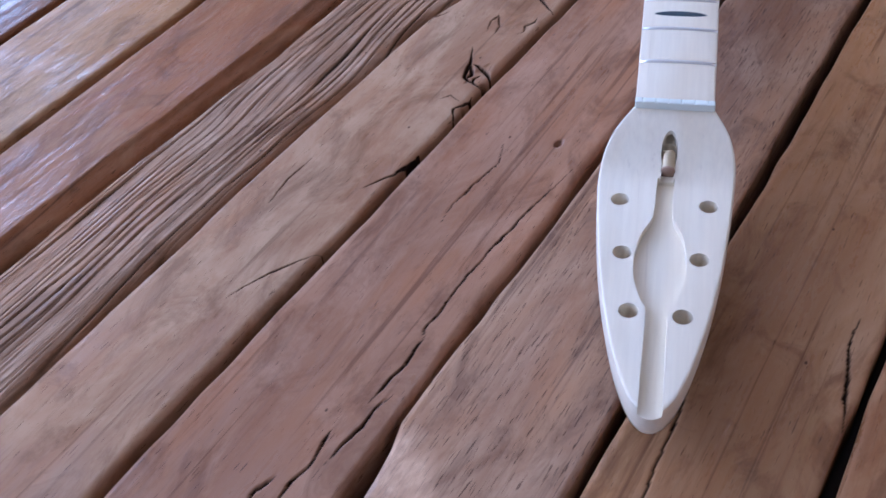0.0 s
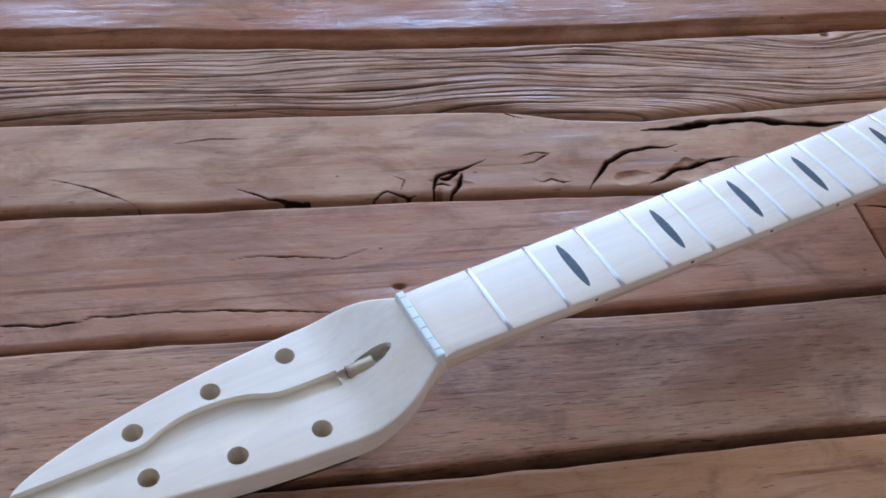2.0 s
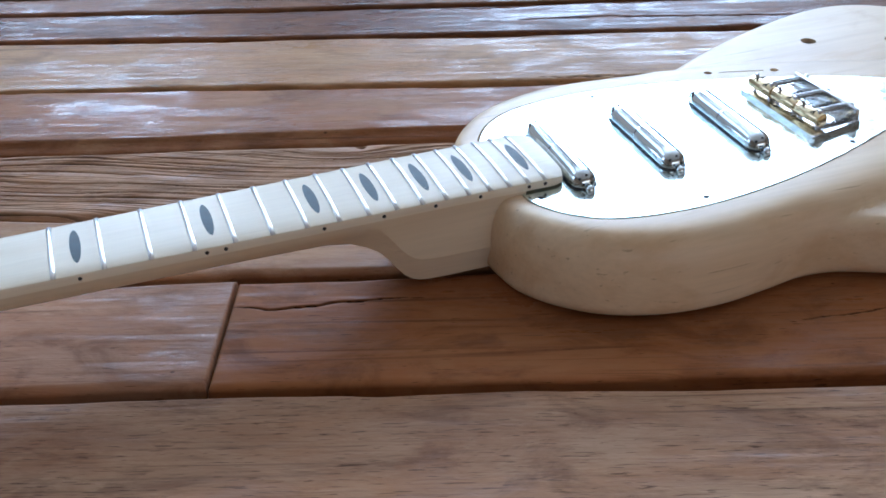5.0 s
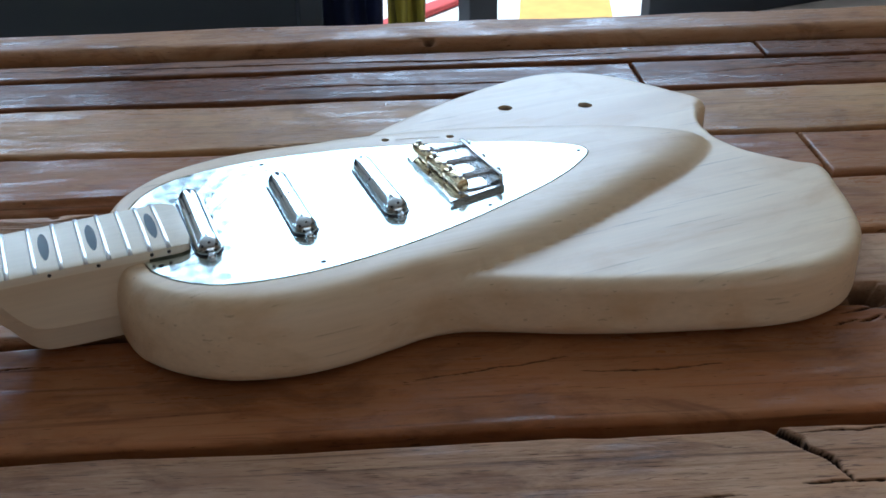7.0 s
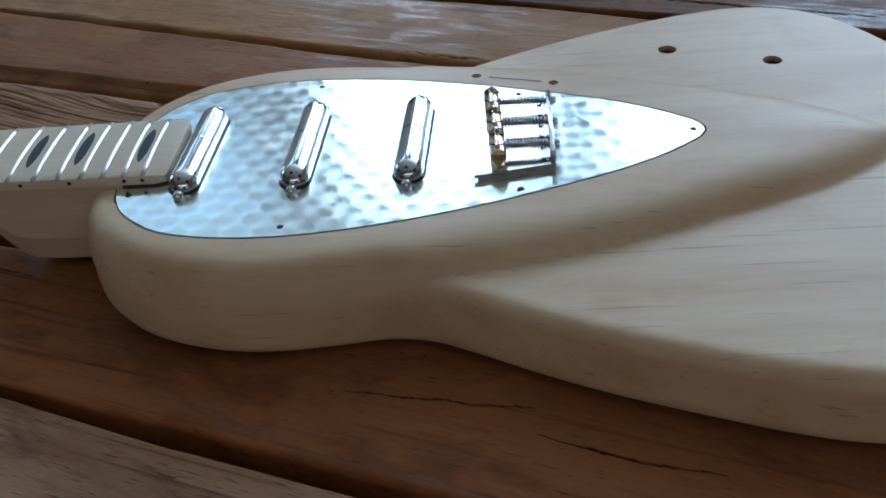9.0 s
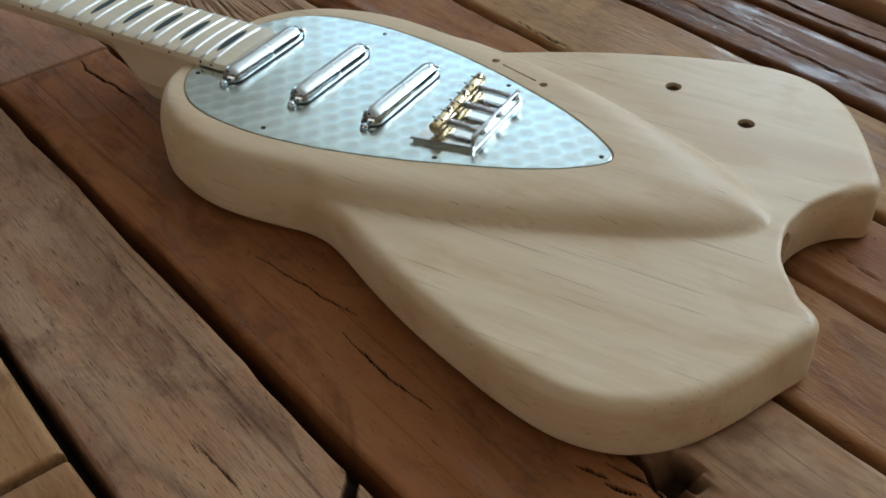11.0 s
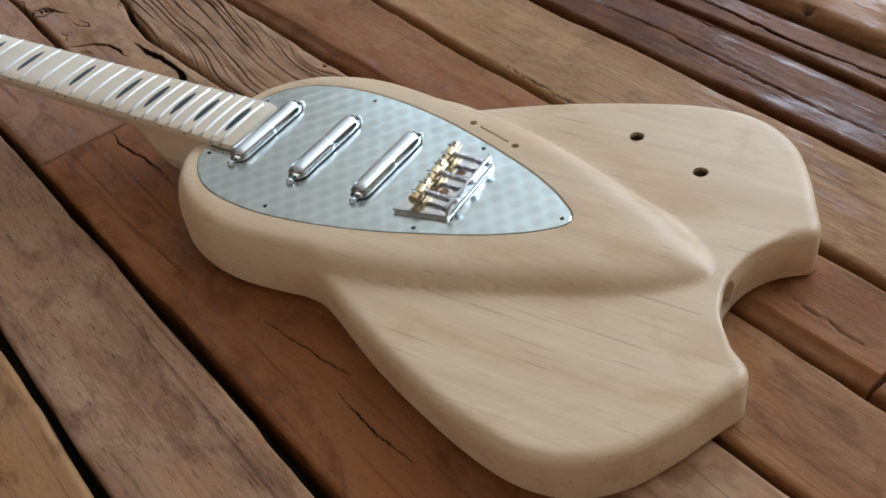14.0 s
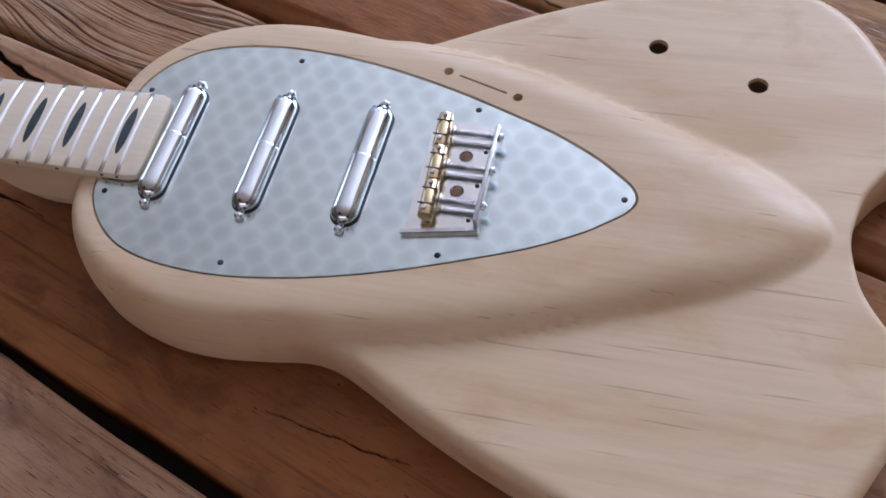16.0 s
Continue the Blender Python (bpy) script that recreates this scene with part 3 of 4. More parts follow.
        z[near] -= np.minimum(deep, 2.4 * wide) * taper * open_here
        # dirt in the crack, with the cleft's own shade painted in
        dirt_shade[near] = np.maximum(dirt_shade[near], np.clip(4.0 * open_here - 0.3, 0, 1) * np.clip(deep / 0.004, 0.7, 1.0))
    for ku, kv, kr, deep in knots:
        dist = np.hypot(Uu - ku, (V - kv) * 1.2) * (0.75 + 0.5 * value_noise(Uu * 120, V * 120, seed + 31))
        inner = np.clip(3.0 * (1.1 - dist / kr), 0, 1)
        dirt_shade = np.maximum(dirt_shade, 0.9 * inner * min(1.0, deep / 0.008))
        z -= deep * inner + 0.0009 * np.exp(-((dist / (2.2 * kr)) ** 2))
    for hu, hv, hr, deep in hollows:
        dist = np.hypot((Uu - hu) * 0.75, V - hv) * (0.55 + 0.9 * value_noise(Uu * 170, V * 210, seed + 35))
        lean = 0.25 + 0.75 * np.clip((V - hv + hr) / (2 * hr), 0, 1)
        z -= deep * lean * np.clip(1.5 - 1.5 * dist / hr, 0, 1) ** 0.7
    z += top
    nu, nv = V.shape
    verts = np.stack([Uu, V, z], -1).reshape(-1, 3)
    i = np.arange((nu - 1) * nv).reshape(nu - 1, nv)[:, :-1].ravel()
    faces = np.stack([i, i + nv, i + nv + 1, i + 1], 1)
    # sides and ends down to the underside
    ring = np.r_[np.arange(nv), np.arange(2 * nv - 1, nu * nv, nv), np.arange(nu * nv - 2, (nu - 1) * nv - 1, -1), np.arange((nu - 2) * nv, 0, -nv)]
    lower = verts[ring].copy()
    lower[:, 2] = top - thick
    base = len(verts)
    k = np.arange(len(ring))
    kn = (k + 1) % len(ring)
    skirt = np.stack([ring[k], base + k, base + kn, ring[kn]], 1)
    under = len(verts)
    me = bpy.data.meshes.new("plank")
    allv = np.concatenate([verts, lower])
    allf = [tuple(f[::-1]) for f in faces.tolist()] + [tuple(f[::-1]) for f in skirt.tolist()]
    corner = [under, under + nv - 1, under + nv - 1 + nu - 1, under + 2 * nv + nu - 3]
    allf.append(tuple(corner))
    me.from_pydata(allv.tolist(), [], allf)
    pale = np.zeros_like(V)
    for bu, bv, br in bare:
        far = np.hypot((Uu - bu) * 0.7, V - bv) * (0.7 + 0.6 * value_noise(Uu * 90, V * 140, seed + 41))
        pale = np.maximum(pale, np.clip(1.6 - 1.6 * far / br, 0, 1))
    me.attributes.new("bare", "FLOAT", "POINT").data.foreach_set("value", np.r_[pale.ravel(), np.zeros(len(ring))].astype(np.float32))
    # board sides and ends get 0.85: gap shade painted into their colour
    me.attributes.new("dirt_shade", "FLOAT", "POINT").data.foreach_set("value", np.r_[dirt_shade.ravel(), np.full(len(ring), 0.85)].astype(np.float32))
    me.update()
    bm = bmesh.new()
    bm.from_mesh(me)
    bmesh.ops.recalc_face_normals(bm, faces=bm.faces)
    bm.to_mesh(me)
    bm.free()
    return me


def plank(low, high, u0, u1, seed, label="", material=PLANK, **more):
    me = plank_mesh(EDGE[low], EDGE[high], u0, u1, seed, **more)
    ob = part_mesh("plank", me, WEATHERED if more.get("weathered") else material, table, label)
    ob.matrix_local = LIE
    return ob


CRACKS_CD = [
    (0.0056, 0.020, [(0.178, 0.1935), (0.207, 0.1945), (0.235, 0.199), (0.258, 0.200), (0.2756, 0.1945), (0.306, 0.192), (0.335, 0.191)]),
    (0.0032, 0.013, [(0.130, 0.1420), (0.139, 0.1550), (0.147, 0.1645), (0.160, 0.1725), (0.176, 0.1762), (0.198, 0.177)]),
    (0.0026, 0.009, [(0.168, 0.1425), (0.1772, 0.1459), (0.186, 0.152), (0.1955, 0.157), (0.215, 0.1605), (0.2371, 0.1629)]),
    (0.0012, 0.004, [(0.176, 0.1455), (0.181, 0.1495), (0.1860, 0.1500)]),
    (0.0011, 0.0025, [(0.088, 0.1662), (0.096, 0.1690), (0.103, 0.1718), (0.113, 0.1775)]),
    (0.0012, 0.003, [(0.090, 0.1735), (0.102, 0.1775), (0.112, 0.1765)]),
    (0.0011, 0.0025, [(0.093, 0.1555), (0.0995, 0.1512), (0.107, 0.1530), (0.1142, 0.1492), (0.121, 0.1500)]),
    (0.0016, 0.005, [(0.084, 0.2238), (0.0905, 0.2160), (0.1009, 0.2120)]),
    (0.0012, 0.004, [(0.079, 0.2195), (0.092, 0.2170), (0.106, 0.2175)]),
    (0.0010, 0.003, [(-0.1316, 0.2018), (-0.105, 0.2045), (-0.0797, 0.2029)]),
    (0.0010, 0.004, [(-0.199, 0.1747), (-0.176, 0.1657), (-0.146, 0.149)]),
    (0.0011, 0.004, [(-0.09, 0.159), (-0.07, 0.149), (-0.045, 0.1455)]),
    (0.0022, 0.010, [(0.0300, 0.1400), (0.0315, 0.150), (0.0345, 0.1590), (0.0363, 0.1607), (0.0516, 0.1654), (0.0687, 0.1739)]),
    (0.0018, 0.008, [(0.0325, 0.1570), (0.0415, 0.1585), (0.0500, 0.1640)]),
    (0.0024, 0.010, [(0.0400, 0.1430), (0.0475, 0.1520), (0.0510, 0.1625)]),
    (0.0014, 0.005, [(0.0310, 0.1500), (0.0380, 0.1545), (0.0430, 0.1530)]),
    (0.0013, 0.005, [(-0.009, 0.1440), (0.002, 0.1490), (0.010, 0.1465), (0.020, 0.1445)]),
    (0.0008, 0.003, [(0.010, 0.1490), (0.014, 0.1590), (0.006, 0.1640)]),
]
CRACKS_DE = [
    (0.0009, 0.004, [(-0.098, 0.0992), (-0.069, 0.102), (-0.044, 0.0976), (-0.031, 0.0978), (-0.014, 0.1031)]),
    (0.0012, 0.006, [(-0.172, 0.0627), (-0.167, 0.0663), (-0.125, 0.0646), (-0.071, 0.0605), (-0.02, 0.054)]),
    (0.0014, 0.006, [(-0.2233, 0.065), (-0.2064, 0.0639), (-0.1925, 0.0611), (-0.170, 0.0620)]),
    (0.0014, 0.006, [(-0.2966, 0.0701), (-0.2785, 0.0706), (-0.2632, 0.0696), (-0.251, 0.0709), (-0.2417, 0.0721)]),
    (0.0016, 0.007, [(-0.2613, 0.0633), (-0.2462, 0.0615), (-0.2346, 0.0591), (-0.2179, 0.0585), (-0.2105, 0.0568)]),
    (0.0026, 0.008, [(-0.3085, 0.0852), (-0.3008, 0.0835), (-0.2942, 0.0819)]),
    (0.0014, 0.006, [(-0.2942, 0.0819), (-0.2887, 0.0830), (-0.2764, 0.0784)]),
    (0.0015, 0.006, [(-0.3188, 0.0807), (-0.3115, 0.0807), (-0.305, 0.0793)]),
    (0.0016, 0.006, [(-0.3311, 0.077), (-0.3252, 0.0749), (-0.3188, 0.0726)]),
]
CRACKS_DE2 = [
    (0.0013, 0.005, [(0.300, 0.1139), (0.317, 0.1095), (0.343, 0.1126), (0.37, 0.1175), (0.40, 0.119)]),
    (0.0009, 0.004, [(0.585, 0.0888), (0.631, 0.0976), (0.6725, 0.1056)]),
    (0.0010, 0.004, [(0.678, 0.0915), (0.7205, 0.0901), (0.753, 0.0938)]),
    (0.0015, 0.006, [(0.8213, 0.1241), (0.830, 0.1262), (0.8375, 0.1290)]),
    (0.0018, 0.007, [(0.8371, 0.1246), (0.845, 0.1282), (0.8532, 0.1327)]),
    (0.0018, 0.007, [(0.8503, 0.1263), (0.860, 0.1308), (0.8702, 0.1359)]),
    (0.0014, 0.005, [(0.8690, 0.1285), (0.8720, 0.1318), (0.8760, 0.1350)]),
    (0.0008, 0.003, [(0.8369, 0.0936), (0.8467, 0.0930), (0.8634, 0.0939)]),
    (0.0012, 0.005, [(0.83, 0.135), (0.85, 0.140), (0.875, 0.1405), (0.91, 0.139)]),
]
CRACKS_EF = [
    (0.0075, 0.020, [(0.7500, 0.0450), (0.7600, 0.0385), (0.7675, 0.0300), (0.7725, 0.0230)]),
    (0.0034, 0.014, [(0.7640, 0.0330), (0.7709, 0.0242), (0.7800, 0.0170), (0.7829, 0.0063)]),
    (0.0020, 0.010, [(0.7780, 0.0190), (0.7818, 0.0100), (0.7850, 0.0007), (0.7885, 0.0)]),
    (0.0017, 0.008, [(0.7571, 0.0010), (0.7688, 0.0011), (0.7850, 0.0007), (0.8062, 0.0011), (0.8261, 0.0021), (0.865, 0.0035)]),
    (0.0012, 0.004, [(0.7680, 0.0343), (0.7964, 0.0359), (0.8236, 0.0374), (0.835, 0.0410)]),
    (0.0008, 0.003, [(0.690, -0.0055), (0.7137, -0.0056), (0.735, -0.0050)]),
]
plank("H", "Gg", U0, U1, 101)
plank("Gg", "G", U0, U1, 102)
plank("G", "F", U0, 0.655, 103, du=0.002, across=120, detail=(-0.30, 0.05), cracks=[(0.0014, 0.006, [(-0.120, -0.0655), (-0.1419, -0.0688), (-0.172, -0.0722), (-0.2037, -0.0747), (-0.26, -0.077)]), (0.0014, 0.006, [(-0.060, -0.128), (-0.0892, -0.1303), (-0.11, -0.1365), (-0.1303, -0.1402)])])
plank("G", "F", 0.661, U1, 104)
plank("F", "Ef", U0, U1, 105, bare=[(-0.250, 0.026, 0.016), (-0.262, 0.012, 0.014), (-0.236, 0.036, 0.010)], label="rough pale-brown board with worn grain", material=TAN_PLANK, rough=0.0002, gap=0.0038, worn=0.0026, du=0.0012, across=170, cracks=CRACKS_EF, knots=[(-0.335, 0.02, 0.012, 0.004)])
plank("E", "D", U0, 0.2972, 106, label="rust-brown board with long splits", material=RUST_PLANK, cracks=CRACKS_DE, knots=[(0.0, 0.072, 0.0028, 0.003)], du=0.002, across=180, detail=(-0.38, 0.30))
plank("E", "D", 0.2985, U1, 107, label="dark red board, smooth and shiny", material=RED_PLANK, cracks=CRACKS_DE2, knots=[(0.858, 0.153, 0.013, 0.022)], du=0.002, across=190, detail=(0.28, 0.96))
plank("D", "C", U0, U1, 108, label="pale reddish board with a split and a cracked knot", material=PALE_PLANK, cracks=CRACKS_CD, knots=[(0.0335, 0.1455, 0.0030, 0.010), (0.006, 0.1440, 0.0022, 0.005), (0.853, 0.158, 0.010, 0.018)], du=0.0008, across=260, detail=(-0.21, 0.345), hollows=[(0.1560, 0.1490, 0.0080, 0.0026), (0.0420, 0.1520, 0.0075, 0.0022), (0.098, 0.1700, 0.0070, 0.0005), (0.106, 0.1495, 0.0080, 0.0006), (0.200, 0.1520, 0.0120, 0.0030)])
plank("C", "B", 0.642, U1, 119)
plank("C", "B", U0, 0.640, 109, label="weathered grey-tan board with deep open grain", weathered=True, knots=[(0.354, 0.2956, 0.0035, 0.004)], du=0.0015, across=230, worn=0.006)
plank("B", "b", U0, 0.8915, 110, shelf=0.011, cracks=[(0.0012, 0.003, [(0.80, 0.345), (0.834, 0.3425), (0.873, 0.3394)])])
plank("B", "b", 0.8945, U1, 111)
plank("b", "c", U0, U1, 112, label="light tan board", material=LIGHT_PLANK, cracks=[(0.0018, 0.008, [(0.48, 0.3985), (0.53, 0.398), (0.585, 0.397)])])
plank("c", "d", U0, 0.7985, 113, material=DARK_PLANK, cracks=[(0.0015, 0.006, [(0.40, 0.523), (0.544, 0.5221), (0.698, 0.5151), (0.78, 0.5169)]), (0.0015, 0.006, [(0.383, 0.5533), (0.534, 0.555), (0.603, 0.553)])])
plank("c", "d", 0.8005, U1, 114, material=DARK_PLANK, cracks=[(0.0015, 0.005, [(0.83, 0.52), (0.95, 0.535), (1.05, 0.537)])])
plank("d", "e", U0, 0.926, 115, material=DARK_PLANK, gap=0.004, cracks=[(0.0025, 0.012, [(0.2, 0.588), (0.39, 0.5852), (0.56, 0.5828), (0.646, 0.5768), (0.733, 0.5815), (0.85, 0.585)])])
plank("d", "e", 0.9282, U1, 116, material=DARK_PLANK)
plank("e", "edge", U0, U1, 117, label="raised edge board with a rounded outer side", material=PLANK, top=0.010, gap=0.003, worn=0.011, knots=[(0.62, 0.6155, 0.0038, 0.006)])


def frame_bar(name, u0, u1, v0, v1, z0, z1, material=PLANK):
    ob = part(name, box_bm(u0, u1, v0, v1, z0, z1, 0.002), material, table, "", False)
    ob.matrix_local = LIE


# added dark sheet under the boards: keeps the gaps as black as deep shade
frame_bar("underlay", U0 + 0.002, U1 - 0.002, -0.33, 0.60, -0.0415, -0.036, GAP_SHADE)
# plain trestle under the boards, down to the floor
frame_bar("cross_bar", -0.60, -0.50, -0.32, 0.64, -0.10, -0.043)
frame_bar("cross_bar", 1.45, 1.55, -0.32, 0.64, -0.10, -0.043)
for lu in (-0.60, 1.45):
    for lv in (-0.30, 0.52):
        frame_bar("leg", lu + 0.005, lu + 0.095, lv, lv + 0.09, FLOOR_Z, -0.10)


# ---- the guitar ----
SCALE = 0.648
guitar = tagged(new("electric_guitar"), "unfinished electric guitar of bare pale wood with a metal pickguard", "guitar")


def fret_x(n):
    return SCALE * (1 - 2 ** (-n / 12))


def neck_half(x):
    return 0.0215 + (x / 0.486) * 0.0063


# body
HALF = [(0.4545, 0.0), (0.4545, 0.018), (0.4560, 0.034), (0.4600, 0.0495), (0.4700, 0.0655), (0.4865, 0.0812), (0.5050, 0.0915), (0.5300, 0.0989), (0.5560, 0.1007), (0.5830, 0.0982),
        (0.6040, 0.0955), (0.6190, 0.0978), (0.6400, 0.1075), (0.6750, 0.1259), (0.7120, 0.1421), (0.7550, 0.1573), (0.7900, 0.1648), (0.8150, 0.1635), (0.8360, 0.1553), (0.8550, 0.1385),
        (0.8710, 0.1120), (0.8830, 0.0860), (0.8888, 0.0738), (0.8907, 0.0670), (0.8900, 0.0608), (0.8868, 0.0560), (0.8802, 0.0507), (0.8715, 0.0435), (0.8608, 0.0265), (0.8564, 0.0100), (0.8552, 0.0)]
OUTLINE = spline(mirrored(HALF), 620)
GUARD_HALF = [(0.4725, 0.0), (0.4728, 0.020), (0.4735, 0.033), (0.4770, 0.0425), (0.4860, 0.0545), (0.5000, 0.0648), (0.5180, 0.0706), (0.5400, 0.0733), (0.5630, 0.0733), (0.5920, 0.0698),
              (0.6200, 0.0640), (0.6500, 0.0555), (0.6800, 0.0450), (0.7070, 0.0345), (0.7295, 0.0228), (0.7430, 0.0133), (0.7505, 0.0068), (0.7535, 0.0)]
GUARD = anticlockwise(spline(mirrored(GUARD_HALF), 300))
FIN = [(0.6120, 0.0965), (0.6220, 0.0952), (0.6456, 0.0915), (0.6780, 0.0850), (0.7146, 0.0738), (0.7613, 0.0560), (0.8030, 0.0385), (0.8280, 0.0235), (0.8390, 0.0140), (0.8445, 0.0065), (0.8460, 0.0)]
BASE = spline(mirrored([p for p in HALF if p[0] < 0.610] + FIN), 400)
CUTOUT = spline([p for p in mirrored(HALF) if p[0] > 0.854 and abs(p[1]) < 0.0480], 120, closed=False)
WING_Z, GUARD_Z = 0.0368, 0.0482


def body_top(p, d):
    a, in_guard = distance(p, GUARD)
    a = np.where(in_guard, 0.0, a)
    b, in_base = distance(p, BASE)
    # a softened distance from the foot of the fin, so that no crease runs along its middle
    fine = spline(BASE, 1800)
    step = np.mean(np.linalg.norm(np.roll(fine, -1, 0) - fine, axis=1))
    soft = np.zeros(len(p))
    for q in fine:
        soft += ((p[:, 0] - q[0]) ** 2 + (p[:, 1] - q[1]) ** 2 + 1e-7) ** -3
    soft = (step * soft / 1.178) ** -0.2
    near = np.clip((b - 0.0010) / 0.0030, 0, 1)
    b = np.where(in_base, b + (soft - b) * near * near * (3 - 2 * near), 0.0)
    a = 0.07 * (1 - np.exp(-a / 0.07))
    s = np.clip(b / (a + b + 1e-9), 0, 1)
    s = s * np.clip(s / 0.055, 0, 1) ** 0.6
    z = WING_Z + (GUARD_Z - 0.0004 - WING_Z) * (1 - (1 - s) ** 4.5)
    dc = np.min(np.hypot(p[:, None, 0] - CUTOUT[None, :, 0], p[:, None, 1] - CUTOUT[None, :, 1]), 1)
    k = np.clip((dc - d) / 0.008, 0, 1)
    big = 0.0100 - 0.0026 * np.clip((p[:, 0] - 0.60) / 0.05, 0, 1)
    r = 0.0026 + (big - 0.0026) * k * k * (3 - 2 * k)
    q = np.clip(1 - d / r, 0, 1)
    z -= r * (1 - np.sqrt(np.clip(1 - q * q, 0, 1)))
    away = np.where(in_guard, -1.0, 1.0) * distance(p, GUARD)[0]
    return np.where(away < 0.00085, GUARD_Z - 0.003, z)


wide_guard = offset_loop(GUARD, -0.0010)
deep_guard = offset_loop(GUARD, -0.0008)
body_mesh = slab(OUTLINE, body_top, 0.0, [0.0003, 0.0009, 0.0018, 0.003, 0.0045, 0.0065, 0.009, 0.012], 0.0030, low=0.009, loops=[wide_guard, deep_guard], roll=lambda x, y: 1.0 if x < 0.60 else min(1.25, 1.0 + (x - 0.60) * 8) if x < 0.74 else max(0.55, 1.25 - (x - 0.74) * 8))
slot_dir = Vector((0.6841 - 0.6433, 0.0554 - 0.0684, 0)).normalized()
slot_mid = Vector((0.6637, 0.0619, 0.047))
slot = box_bm(-0.0145, 0.0145, -0.0006, 0.0006, -0.02, 0.01)
bmesh.ops.transform(slot, matrix=Matrix.Translation(slot_mid) @ Matrix.Rotation(math.atan2(slot_dir.y, slot_dir.x), 4, "Z"), verts=slot.verts)
tools = [rod_bm((0.83, 0.0005, 0.0205), (0.90, 0.0005, 0.0205), 0.0103, sides=40), slot]
for x, y in ((0.7508, 0.1088), (0.8050, 0.0882)):
    tools.append(rod_bm((x, y, 0.02), (x, y, 0.06), 0.0052, sides=40))
    tools.append(rod_bm((x, y, -0.01), (x, y, 0.0338), 0.019, sides=40))
for e in (-1, 1):
    c = slot_mid + slot_dir * 0.0213 * e
    tools.append(rod_bm((c.x, c.y, 0.030), (c.x, c.y, 0.052), 0.0011, 0.0030, sides=24))
body = part_mesh("body", cut(body_mesh, tools), BODY_WOOD, guitar, "bare pale sanded wood body with a raised centre fin")
flat(body)

# pickguard
guard_mesh = slab(GUARD, lambda p, d: np.where(d < 0.0002, GUARD_Z - 0.0003, GUARD_Z), GUARD_Z - 0.0025, [0.0004], 0.012)
guard = part_mesh("pickguard", guard_mesh, TURNED, guitar, "aluminium pickguard polished in overlapping round spots")
guard.location.y = -0.0005
flat(guard)
for x, y in ((0.5598, 0.0655), (0.6655, 0.0445), (0.7480, -0.0005), (0.6645, -0.0455), (0.5580, -0.0665), (0.4800, -0.0345), (0.4800, 0.0345)):
    part("screw_hole", rod_bm((x, y, GUARD_Z - 0.002), (x, y, GUARD_Z + 0.0001), 0.0016, sides=18), BLACK, guard)

# neck: shaft and heel
def neck_sections():
    rows = []
    stations = [(0.002, 0.0381, 0.32), (0.012, 0.0376, 0.42), (0.03, 0.0362, 0.65), (0.06, 0.0350, 0.92), (0.2, 0.0342, 0.95), (0.33, 0.0334, 0.95), (0.366, 0.0326, 0.92), (0.382, 0.0316, 0.9), (0.390, 0.0300, 0.85), (0.3955, 0.0272, 0.78),
                (0.4003, 0.0215, 0.7), (0.4046, 0.0150, 0.6), (0.4088, 0.0096, 0.5), (0.4128, 0.0062, 0.45), (0.417, 0.0044, 0.45), (0.423, 0.0036, 0.45), (0.432, 0.0033, 0.45), (0.475, 0.0030, 0.45)]
    for x, zb, e in stations:
        w = neck_half(x) - 0.0002
        k = min(max((x - 0.376) / 0.018, 0), 1)
        # the heel: upright sides, a chamfer below, a flat underside
        zs = min(zb + 0.0168, 0.047)
        block = [(w, 0.05 - (0.05 - zs) * i / 6) for i in range(7)] + [(w - 0.0066 * i / 3, zs - (zs - zb) * i / 3) for i in (1, 2, 3)] + [((w - 0.0066) * (1 - i / 5), zb) for i in (1, 2, 3, 4, 5)]
        ring = []
        for i, a in enumerate(np.linspace(0, math.pi, 29)):
            c, s = math.cos(a), math.sin(a)
            by, bz = block[min(i, 28 - i)]
            y, z = w * math.copysign(abs(c) ** e, c), 0.0500 - (0.0500 - zb) * abs(s) ** e
            ring.append((x, y + k * (math.copysign(by, c) - y), z + k * (bz - z)))
        rows.append(ring)
    return rows


def loft(rows):
    bm = bmesh.new()
    vs = [[bm.verts.new(p) for p in r] for r in rows]
    n = len(rows[0])
    for a, b in zip(vs, vs[1:]):
        for i in range(n):
            j = (i + 1) % n
            bm.faces.new((a[i], b[i], b[j], a[j]))
    bm.faces.new(vs[0])
    bm.faces.new(list(reversed(vs[-1])))
    bmesh.ops.recalc_face_normals(bm, faces=bm.faces)
    return bm


neck = part("neck", loft(neck_sections()), NECK_SHAFT, guitar, "bare maple neck with a stepped heel")
flat(neck)
neck.data.set_sharp_from_angle(angle=radians(20))

# fingerboard, frets, inlays
BOARD_Z, BOARD_R, BOARD_END = 0.0553, 0.26, 0.4985
board = [(0.0, -neck_half(0)), (BOARD_END - 0.007, -neck_half(0.488)), (BOARD_END - 0.002, -neck_half(0.488) + 0.002), (BOARD_END, -neck_half(0.488) + 0.008),
         (BOARD_END, neck_half(0.488) - 0.008), (BOARD_END - 0.002, neck_half(0.488) - 0.002), (BOARD_END - 0.007, neck_half(0.488)), (0.0, neck_half(0))]


def dense(loop, step):
    out = []
    for a, b in zip(loop, loop[1:] + loop[:1]):
        n = max(1, int(math.dist(a, b) / step))
        out += [(a[0] + (b[0] - a[0]) * i / n, a[1] + (b[1] - a[1]) * i / n) for i in range(n)]
    return np.array(out)


